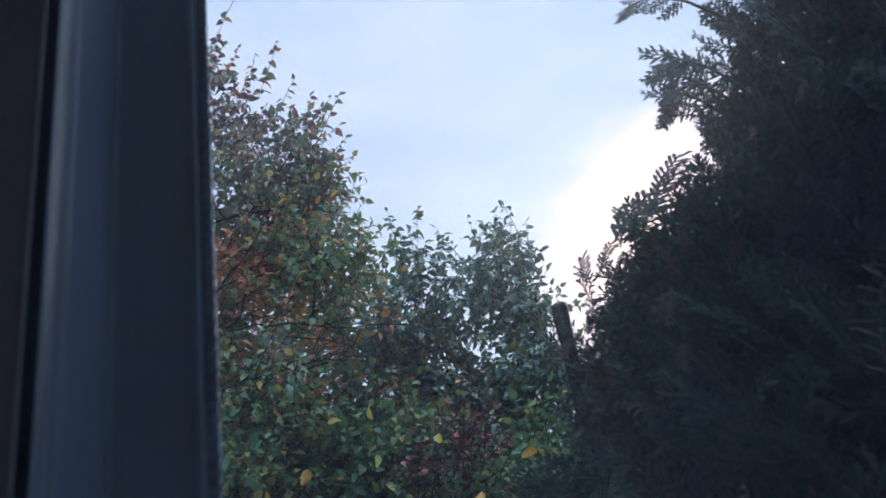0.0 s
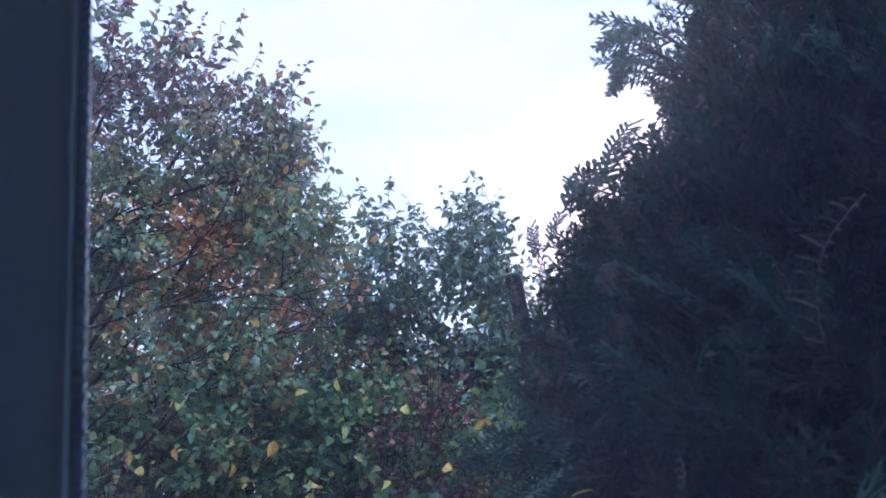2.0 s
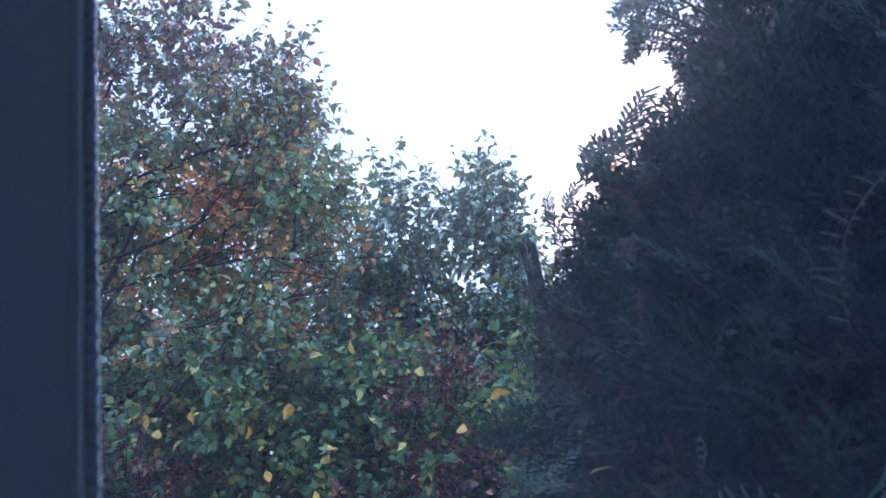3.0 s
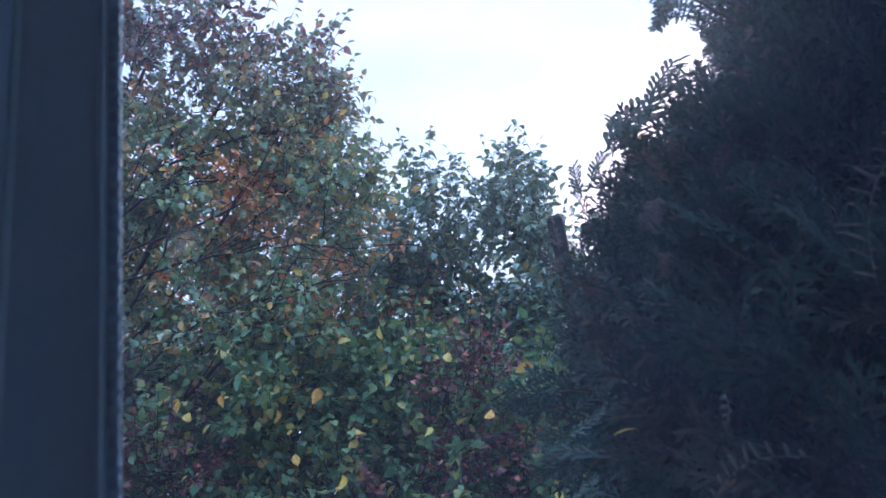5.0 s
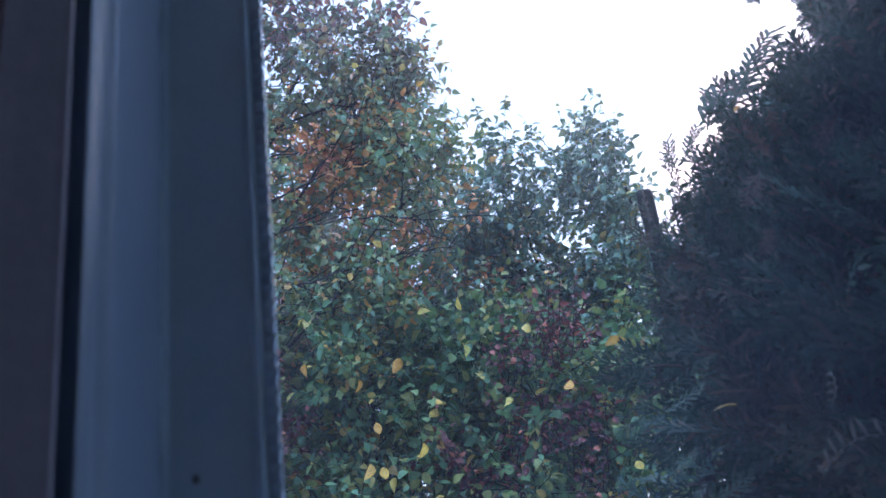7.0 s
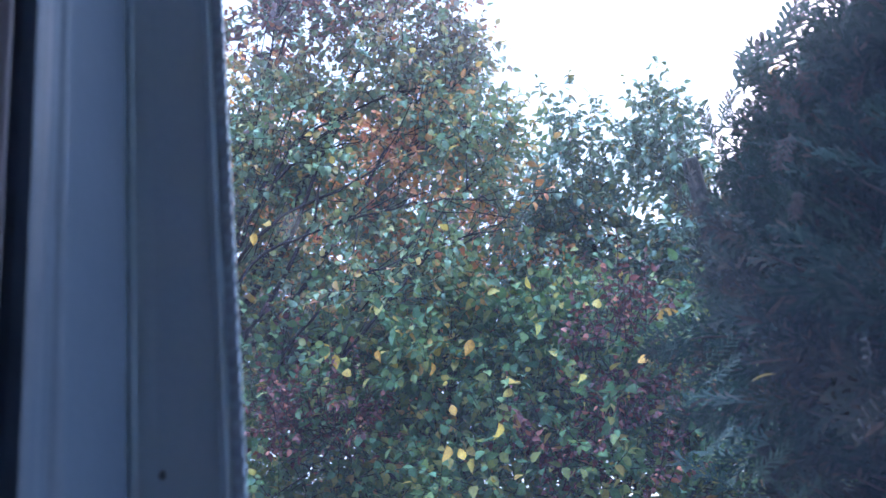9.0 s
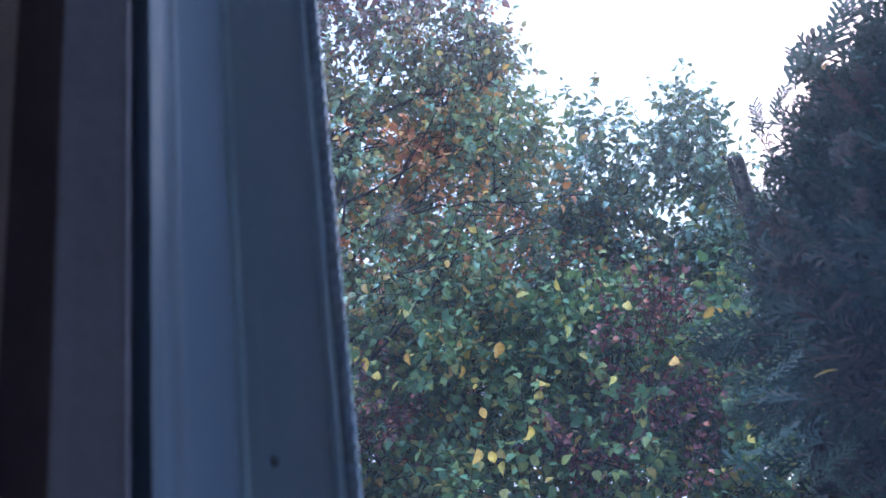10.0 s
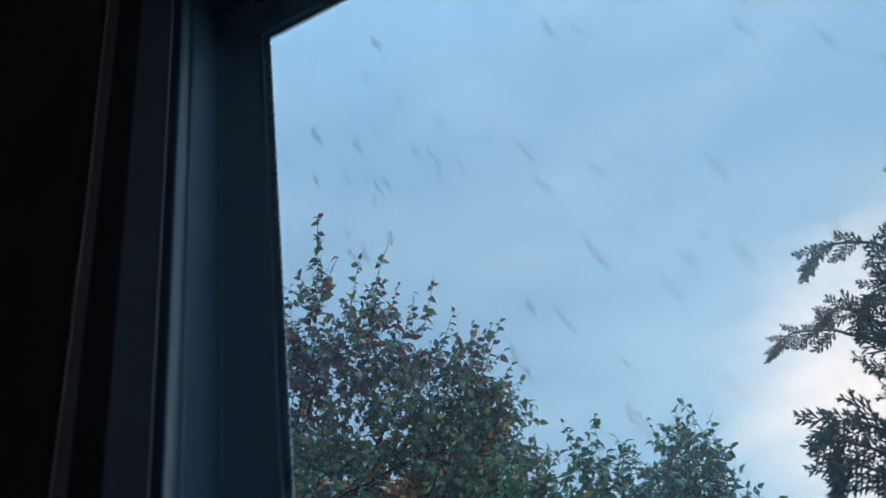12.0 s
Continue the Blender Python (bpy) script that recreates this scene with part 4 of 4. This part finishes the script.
dogwood = build_tree("dogwood_shrub", "broad-leaved shrub with glossy green and some yellow leaves", "shrub", (-0.9, 4.7, 0.0),
           lobes=[(-1.70, 4.35, 2.65, 0.50, 0.40, 0.42, 262), (-1.05, 4.30, 2.80, 0.48, 0.38, 0.40, 297), (-0.42, 4.40, 2.68, 0.44, 0.40, 0.36, 270), (0.15, 4.60, 2.58, 0.42, 0.40, 0.38, 250),
                  (-1.60, 4.30, 2.05, 0.55, 0.40, 0.40, 210), (-0.90, 4.25, 2.15, 0.50, 0.35, 0.40, 227), (-0.20, 4.40, 2.15, 0.50, 0.40, 0.40, 210), (0.55, 4.7, 2.3, 0.45, 0.4, 0.5, 175), (-2.35, 4.5, 2.4, 0.5, 0.4, 0.6, 192)],
           limbs=[((-0.9, 4.68, 0.3), (-1.6, 4.4, 2.7), 0.026, 0.006), ((-0.9, 4.68, 0.3), (-1.0, 4.35, 2.9), 0.026, 0.006), ((-0.88, 4.68, 0.3), (-0.4, 4.4, 2.72), 0.026, 0.006),
                  ((-0.86, 4.68, 0.3), (0.2, 4.6, 2.6), 0.026, 0.006), ((-0.92, 4.68, 0.3), (-2.3, 4.5, 2.4), 0.024, 0.006)],
           shoots=[], leaf_mat=LEAF_LOW, leaf_size=0.054, shape=LEAF_BROAD, seed=47, twig_len=0.34, gap=0.028, trunk_r=0.03, near=250, near_box=(1.9, 3.4, -2.0))
# a few large yellow leaves hang on the shrub's near side
leaf_turn = random.Random(3)
hanging_leaf = scatter("hanging_leaf", leaf_shape(0.62, 0.5, 0.35, 0.10), np.zeros((1, 3)), np.eye(3)[None], np.ones(1))
for spot in ((-0.88, 2.46), (-0.64, 2.53), (-0.63, 2.48), (-0.70, 2.35), (-1.35, 2.77), (-1.30, 2.70), (-1.61, 3.47), (-1.68, 3.42), (-1.16, 2.75), (-0.35, 2.48), (-0.92, 2.30), (-0.87, 2.28),
             (-0.82, 2.23), (-1.40, 2.83), (-0.76, 2.71), (-0.22, 2.77), (-1.06, 2.82), (-0.49, 2.72), (-0.94, 2.65), (-0.09, 2.51)):
    size = leaf_turn.uniform(0.050, 0.072)
    ob = part("hanging_leaf", hanging_leaf, LEAF_YELLOW, dogwood)
    ob.matrix_local = pose(spot[0], 3.84, spot[1] + 0.03, leaf_turn.uniform(-120, -65), leaf_turn.uniform(-35, 35), leaf_turn.uniform(-60, 60)) @ Matrix.Diagonal((size, size, size, 1))
build_tree("barberry_shrub", "dark red leaved shrub growing between the green ones", "shrub", (-0.5, 4.9, 0.0),
           lobes=[(-0.20, 4.08, 2.60, 0.20, 0.16, 0.18, 70), (-0.40, 4.05, 2.28, 0.26, 0.18, 0.16, 50), (-1.46, 3.98, 2.50, 0.22, 0.16, 0.18, 75), (-0.36, 4.10, 2.05, 0.3, 0.2, 0.22, 40)],
           limbs=[((-0.5, 4.88, 0.3), (-0.6, 4.6, 2.5), 0.018, 0.005), ((-0.5, 4.88, 0.3), (-0.25, 4.35, 2.65), 0.018, 0.005), ((-0.5, 4.88, 0.3), (-1.4, 4.5, 2.5), 0.018, 0.005)],
           shoots=[], leaf_mat=LEAF_RED, leaf_size=0.034, shape=LEAF_OVATE, seed=53, twig_len=0.26, gap=0.026, trunk_r=0.02)
build_tree("hedge_tree", "dense green tree closing the garden behind", "tree", (0.6, 7.4, 0.0),
           lobes=[(-2.9, 6.8, 3.2, 0.7, 0.4, 0.7, 220), (-2.1, 6.8, 3.1, 0.6, 0.4, 0.5, 180), (-0.6, 7.2, 2.8, 0.8, 0.5, 0.8, 585), (0.5, 7.2, 2.8, 0.8, 0.5, 0.8, 585), (-1.4, 7.0, 3.5, 0.7, 0.5, 0.5, 390), (-1.0, 6.6, 4.2, 0.5, 0.3, 0.30, 180), (-0.35, 6.6, 3.72, 0.50, 0.3, 0.25, 170), (-2.1, 6.6, 4.5, 0.5, 0.3, 0.4, 150), (-0.7, 7.2, 3.5, 0.5, 0.5, 0.35, 225), (-2.4, 7.0, 3.8, 0.8, 0.5, 0.6, 360), (1.6, 7.2, 2.9, 0.8, 0.5, 0.8, 270), (-1.8, 7.0, 2.8, 0.8, 0.5, 0.8, 337), (-3.0, 7.0, 3.0, 0.8, 0.5, 0.9, 270), (0.0, 7.2, 1.6, 1.2, 0.5, 0.6, 270), (-2.0, 7.0, 1.6, 1.2, 0.5, 0.6, 270)],
           limbs=[((0.6, 7.4, 0.8), (-0.6, 7.2, 2.6), 0.05, 0.01), ((0.6, 7.4, 0.8), (0.7, 7.2, 2.9), 0.05, 0.01), ((0.58, 7.4, 0.7), (-2.4, 7.0, 2.8), 0.05, 0.01), ((0.62, 7.4, 0.8), (1.6, 7.2, 3.0), 0.05, 0.01)],
           shoots=[], leaf_mat=LEAF_HEDGE, leaf_size=0.10, shape=LEAF_FAR, seed=61, twig_len=0.42, gap=0.06)


# ---- the conifer close to the window ----
def spray_shape(seed, pairs=5, spread=0.36, fine=2, wide=1.0, curl=0.0):
    """A flat fan of plump scale-leaved branchlets, length 1 along y: blunt strips on an alternate pattern, arching over at the tip."""
    rng = random.Random(seed)
    verts, quads, tris = [], [], []

    def strip(a, way, ln, w, lift):
        a, way = Vector(a), Vector(way).normalized()
        side = way.cross(Vector((0, 0, 1))).normalized() * w
        tip = a + way * ln + Vector((0, 0, lift))
        mid = a.lerp(tip, 0.68) + Vector((0, 0, 0.4 * w + 0.05 * ln))
        n = len(verts)
        verts.extend([a - side * 0.55, a + side * 0.55, mid + side, mid - side, tip])
        quads.append((n, n + 1, n + 2, n + 3))
        tris.append((n + 3, n + 2, n + 4))
        return a, tip

    def arch(q):
        return -0.16 * q * q

    for k in range(2):
        q = 0.5 * k
        strip((0, q, arch(q)), (0, 1, 0), 0.54, (0.020 - 0.004 * k) * wide, arch(q + 0.5) - arch(q))
    for k in range(pairs * 2):
        q = 0.10 + 0.84 * k / (pairs * 2)
        sign = 1 if k % 2 else -1
        ln = spread * (0.35 + 1.2 * q) * (1.18 - q) * 1.25 * rng.uniform(0.75, 1.15) + 0.05
        way = (sign * 0.72, 0.85 + 0.25 * rng.uniform(-1, 1), rng.uniform(-0.15, 0.15))
        a, tip = strip((0, q, arch(q)), way, ln, 0.025 * wide, rng.uniform(-0.10, 0.0))
        for j in range(fine):
            turn = -0.70 * sign if j % 2 else 0.62 * sign
            w = Vector(way)
            w.rotate(Euler((0, 0, turn)))
            strip(a.lerp(tip, 0.30 + 0.26 * j), w, ln * (0.52 - 0.10 * j) * rng.uniform(0.75, 1.2), 0.022 * wide, rng.uniform(-0.04, 0.0))
    return np.array([(v.x + curl * v.y * v.y, v.y, v.z) for v in verts]), np.array(quads), np.array(tris)


SPRAYS = [spray_shape(s, 5 + s % 2, 0.34 + 0.06 * (s % 2)) for s in range(4)]
BOUGH_SPRAYS = [spray_shape(s + 40, 5, 0.36, 1, 1.35, 0.15 * (s % 2)) for s in range(4)]
NARROW_SPRAYS = [spray_shape(s + 30, 6, 0.30, 0, 0.42) for s in range(2)]
FERN_SPRAYS = [spray_shape(s + 60, 7, 0.34, 0, 1.25, 0.20 * (1 - 2 * s)) for s in range(2)]
INNER_SPRAYS = [spray_shape(s + 9, 6, 0.42, 0, 2.2) for s in range(2)]
CONE_X, CONE_Y, CONE_TOP = 0.76, 1.42, 3.05


def cone_radius(z, a):
    """Outline of the crown: a narrow top, a waist and a broad skirt, flatter on the side of the house."""
    r = float(np.interp(z, [1.0, 1.775, 1.875, 1.92, 1.99, 2.05, 2.13, 2.185, 2.24, 2.28, 2.33, 2.38, 2.44, 2.5, 2.58, 2.655, 2.72, 2.83, 2.95, 3.05], [0.88, 0.78, 0.755, 0.715, 0.665, 0.634, 0.605, 0.548, 0.490, 0.455, 0.420, 0.398, 0.38, 0.352, 0.342, 0.305, 0.245, 0.175, 0.09, 0.02]))
    return r * (1 - 0.16 * max(0.0, -math.sin(a)))


def build_conifer():
    rng = np.random.default_rng(77)
    rnd = random.Random(77)
    tree = thing("arborvitae", "dark green conifer with flat feathery sprays, close outside the window", "conifer")
    part("trunk", tubes("trunk", [(bow((CONE_X, CONE_Y, 0), (CONE_X, CONE_Y, CONE_TOP - 0.25), 0.03, 9, rnd), [0.075 - 0.0075 * i for i in range(9)])], 10), BARK_RED, tree)
    runs, outer, inner = [], [], []
    for k in range(1225):
        shoulder = k >= 1050
        z1 = rnd.uniform(1.90, 2.155) if shoulder else 0.5 + 2.5 * rnd.random() ** 0.7
        z0 = max(0.2, z1 - 0.30 * rnd.uniform(0.4, 1.1))
        a = rnd.uniform(2.6, 3.9) if shoulder else rnd.uniform(0, 2 * math.pi)
        out = Vector((math.cos(a), math.sin(a), 0))
        r = max(0.02, cone_radius(z1, a) - (0.035 if shoulder else 0.04)) * rnd.uniform(0.90 if shoulder else 0.78, 1.0)
        foot = Vector((CONE_X, CONE_Y, z0)) + out * 0.02
        tip = Vector((CONE_X, CONE_Y, z1)) + out * r
        if k % 3 == 0:
            pts = [foot.lerp(tip, i / 4) - Vector((0, 0, 0.10 * r * math.sin(math.pi * i / 4))) for i in range(5)]
            runs.append((pts, [0.007, 0.0055, 0.004, 0.003, 0.0015]))
        top = max(0.0, min(1.0, (z1 - 2.1) / 0.55))
        for j in range(10 - int(6 * top)):
            s = 0.60 + 0.40 * (j + rnd.random()) / (10 - int(6 * top))
            turn = rnd.uniform(-1.2, 1.2)
            w = (math.cos(a + turn), math.sin(a + turn), rnd.uniform(0.0, 1.3) + (0.5 if shoulder else 0.8 * min(1.0, 2 * top)))
            outer.append((*foot.lerp(tip, s), *w, rnd.uniform(0.075, 0.145) * (0.75 if shoulder else 1 - 0.3 * top)))
        for j in range(6 - int(5 * top)):
            s = 0.25 + 0.45 * (j + rnd.random()) / 6
            turn = rnd.uniform(-1.6, 1.6)
            w = (math.cos(a + turn), math.sin(a + turn), rnd.uniform(-0.7, 0.9))
            inner.append((*foot.lerp(tip, s), *w, rnd.uniform(0.12, 0.19) * (1 - 0.5 * top)))
    part("branch_tangle", tubes("branch_tangle", runs, 5), BARK_RED, tree, kind="stuff")
    for name, some, shapes in (("foliage", np.array(outer), SPRAYS), ("inner_foliage", np.array(inner), INNER_SPRAYS)):
        turns = fans_of(some[:, 3:6], rng)
        for kind in range(len(shapes)):
            sel = np.arange(len(some)) % len(shapes) == kind
            part(name, scatter(name, shapes[kind], some[sel, :3], turns[sel], some[sel, 6]), SCALE_LEAF, tree, kind="stuff")

    def bough(points, size, bare=0.15, n=15):
        """A single branch that stands out of the outline, arching over, with small sprays hanging along it."""
        pts = glide(points, 4)
        last = len(pts) - 1
        ob = part("branch", tubes("branch", [(pts, [0.0036 - 0.0026 * i / last for i in range(last + 1)])], 6), BARK_RED, tree)
        p, turns, z = [], [], []
        for i in range(n):
            at = (bare + (1 - bare) * i / (n - 1)) * last
            k = min(int(at), last - 1)
            d = (pts[k + 1] - pts[k]).normalized()
            way = (d * 0.9 + Vector((rnd.uniform(-0.15, 0.15), rnd.uniform(-0.35, 0.35), -0.95 if i % 3 else 0.30)) * (1.0 - 0.7 * i / n)).normalized()
            flat = Vector((rnd.uniform(-0.25, 0.25), -1.0, rnd.uniform(-0.3, 0.3)))
            x = way.cross(flat).normalized()
            p.append(tuple(pts[k].lerp(pts[k + 1], at - k)))
            turns.append(np.array(Matrix((x, way, x.cross(way))).transposed()))
            z.append(size * rnd.uniform(0.8, 1.3) * (1.05 - 0.35 * i / n))
        part("spray", scatter("spray", BOUGH_SPRAYS[rnd.randrange(4)], np.array(p), np.array(turns), np.array(z)), SCALE_LEAF, ob)

    def arched(tip, root):
        tip, root = Vector(tip), Vector(root)
        return [root, root.lerp(tip, 0.4) + Vector((0, 0, 0.02)), root.lerp(tip, 0.75) + Vector((0, 0, 0.022)), tip]

    for points, size, bare in (([(0.56, 1.36, 2.56), (0.435, 1.30, 2.602), (0.399, 1.295, 2.624), (0.340, 1.295, 2.637), (0.308, 1.298, 2.620)], 0.040, 0.40),
                               ([(0.64, 1.28, 2.60), (0.50, 1.16, 2.655), (0.439, 1.15, 2.680), (0.405, 1.15, 2.680), (0.381, 1.15, 2.664)], 0.050, 0.15),
                               ([(0.55, 1.28, 2.50), (0.445, 1.21, 2.570), (0.405, 1.20, 2.602), (0.376, 1.20, 2.590)], 0.042, 0.2),
                               ([(0.58, 1.30, 2.55), (0.50, 1.20, 2.600), (0.455, 1.18, 2.600), (0.43, 1.18, 2.575)], 0.060, 0.1),
                               ([(0.52, 1.30, 2.30), (0.41, 1.22, 2.385), (0.345, 1.20, 2.424), (0.318, 1.20, 2.420)], 0.060, 0.2),
                               ([(0.52, 1.30, 2.28), (0.39, 1.22, 2.360), (0.330, 1.20, 2.395), (0.312, 1.20, 2.380)], 0.055, 0.2),
                               ([(0.50, 1.30, 2.25), (0.38, 1.22, 2.330), (0.326, 1.20, 2.360), (0.304, 1.20, 2.345)], 0.055, 0.2)):
        bough(points, size, bare)
    for tip, root, size in (((0.42, 1.07, 2.40), (0.60, 1.27, 2.36), 0.06), ((0.27, 1.42, 2.15), (0.44, 1.42, 2.06), 0.05), ((0.03, 1.42, 1.88), (0.30, 1.40, 1.76), 0.08), ((0.07, 1.38, 1.78), (0.34, 1.36, 1.66), 0.08)):
        bough(arched(tip, root), size)
    # sprays that sweep up along the outline
    for foot, tip in (((0.190, 1.31, 2.190), (0.254, 1.31, 2.292)), ((0.212, 1.30, 2.195), (0.270, 1.31, 2.268)), ((0.248, 1.31, 2.225), (0.306, 1.31, 2.318)), ((0.200, 1.32, 2.185), (0.232, 1.32, 2.262)),
                      ((0.143, 1.31, 2.125), (0.130, 1.31, 2.182)), ((0.159, 1.31, 2.145), (0.180, 1.31, 2.203)), ((0.27, 1.31, 2.26), (0.315, 1.31, 2.345))):
        foot, tip = Vector(foot), Vector(tip)
        y_axis = (tip - foot).normalized()
        x_axis = y_axis.cross(Vector((rnd.uniform(-0.3, 0.2), -1, 0.3))).normalized()
        turn = np.array(Matrix((x_axis, y_axis, x_axis.cross(y_axis))).transposed())
        part("frond", scatter("frond", FERN_SPRAYS[rnd.randrange(2)], np.array([tuple(foot)]), turn[None], np.array([(tip - foot).length])), SCALE_LEAF, tree)
    # lighter sprays that droop on the near side
    for root, tip in (((0.335, 1.03, 1.985), (0.300, 1.02, 1.920)), ((0.352, 1.03, 1.985), (0.362, 1.02, 1.885)), ((0.345, 1.03, 1.99), (0.325, 1.02, 1.915))):
        root, tip = np.array(root), np.array(tip)
        part("pale_spray", scatter("pale_spray", SPRAYS[rnd.randrange(4)], root[None], frames_of((tip - root)[None], rng, 0.9), np.array([float(np.linalg.norm(tip - root))])), PALE_SPRAY, tree, "pale blue-green spray")

    # sprays that hang from the near side, some pale, some browned
    for name, mat, count in (("brown_spray", BROWN_SPRAY, 46),):
        for _ in range(count):
            z = rnd.uniform(1.55, 2.45)
            a = math.radians(rnd.uniform(208, 285))
            r = cone_radius(z, a) + 0.03
            root = np.array((CONE_X + math.cos(a) * r, CONE_Y + math.sin(a) * r, z))
            way = np.array((math.cos(a) * 0.45 + rnd.uniform(-0.5, 0.5), math.sin(a) * 0.45 + rnd.uniform(-0.3, 0.3), -1.0 if rnd.random() < 0.7 else 0.8))
            shape = SPRAYS[rnd.randrange(4)]
            part(name, scatter(name, shape, root[None], fans_of(way[None], rng), np.array([rnd.uniform(0.03, 0.058)])), mat, tree)

    # sprays before the post
    for _ in range(30):
        root = np.array((rnd.uniform(0.09, 0.20), rnd.uniform(1.52, 1.63), rnd.uniform(1.90, 2.21)))
        way = np.array((rnd.uniform(-0.8, 0.8), rnd.uniform(-0.5, 0.5), rnd.uniform(0.2, 1.0)))
        part("spray", scatter("spray", SPRAYS[rnd.randrange(4)], root[None], fans_of(way[None], rng), np.array([rnd.uniform(0.05, 0.09)])), SCALE_LEAF, tree)
    # narrow sprays along the skirt, their colour lightened to paint glints
    for _ in range(22):
        root = np.array((rnd.uniform(-0.03, 0.11), rnd.uniform(1.08, 1.22), rnd.uniform(1.58, 1.86)))
        way = np.array((rnd.uniform(0.3, 1.0), rnd.uniform(-0.6, 0.0), rnd.uniform(0.2, 1.0))) * (1 if rnd.random() < 0.8 else -1)
        part("skirt_spray", scatter("skirt_spray", NARROW_SPRAYS[rnd.randrange(2)], root[None], fans_of(way[None], rng), np.array([rnd.uniform(0.035, 0.060)])), GLINT_SPRAY, tree)

    # dry fronds: a bent rib with teeth, longer on one side
    def frond(root, tip, bend, teeth, reach):
        root, tip, bend = Vector(root), Vector(tip), Vector(bend)
        n = 2 * teeth
        rib = [root.lerp(tip, i / n) + bend * math.sin(math.pi * i / n) for i in range(n + 1)]
        runs = [(rib, [0.0009 - 0.0005 * i / n for i in range(n + 1)])]
        along = (tip - root).normalized()
        side = -along.cross(Vector((0.25, 0.93, 0.25))).normalized()
        for i in range(1, n):
            long_side = i % 2
            way = (side * (1 if long_side else -1) + along * rnd.uniform(-0.1, 0.4) + Vector((rnd.uniform(-0.2, 0.2), rnd.uniform(-0.4, 0.4), rnd.uniform(-0.2, 0.2)))).normalized()
            ln = reach * (1.0 if long_side else 0.25) * (0.55 + 0.5 * math.sin(math.pi * i / n)) * rnd.uniform(0.75, 1.1)
            lift = Vector((0, 0, ln * rnd.uniform(-0.05, 0.25)))
            runs.append(([rib[i], rib[i] + way * ln * 0.35 + lift * 0.6, rib[i] + way * ln * 0.7 + lift, rib[i] + way * ln + lift * 0.7], [0.0010, 0.0021, 0.0017, 0.0004]))
        part("dry_spray", tubes("dry_spray", runs, 4), DEAD_SPRAY, tree, "pale dry spray hanging on the conifer")

    frond((0.440, 0.925, 1.948), (0.341, 0.910, 1.785), (-0.022, 0, 0.012), 11, 0.030)
    frond((0.262, 0.985, 1.655), (0.165, 1.00, 1.630), (-0.01, 0, 0.018), 9, 0.016)
    frond((0.33, 1.04, 2.00), (0.36, 1.02, 1.90), (0.012, 0, 0.0), 7, 0.014)
    frond((0.205, 1.02, 1.735), (0.195, 1.01, 1.700), (0.004, 0, 0.0), 4, 0.009)


build_conifer()


def build_fallen_leaves():
    """Yellow leaves caught in the conifer."""
    one = scatter("blade", LEAF_BROAD, np.zeros((1, 3)), np.eye(3)[None], np.ones(1))
    for (x, y, z), turn, size in (((0.2225, 1.360, 2.195), (60, 20, -92), 0.056), ((0.009, 1.700, 2.006), (30, -20, -75), 0.040), ((0.100, 1.150, 1.742), (25, 15, -88), 0.027)):
        ob = thing("fallen_leaf", "yellow fallen leaf caught in the conifer", "leaf", pose(x, y, z, *turn) @ Matrix.Diagonal((size, size, size, 1)), group="fallen leaves in the conifer")
        part("blade", one, LEAF_FALLEN, ob)


build_fallen_leaves()


def build_garden_post():
    """A weathered post with a slightly wider, uneven top, beside the conifer."""
    rnd = random.Random(8)
    post = thing("garden_post", "weathered grey wooden post standing beside the conifer", "post", Matrix.Translation((0.127, 1.655, 0.0)))
    zs = [-0.05, 0.6, 1.3, 1.9, 2.12, 2.20, 2.235, 2.255, 2.262]
    rs = [0.018, 0.0175, 0.017, 0.0155, 0.0145, 0.0148, 0.0158, 0.0160, 0.0150]
    pts = [(rnd.uniform(-0.002, 0.002), rnd.uniform(-0.002, 0.002), z) for z in zs]
    part("pole", tubes("pole", [(pts, rs)], 7), POST_WOOD, post)


build_garden_post()
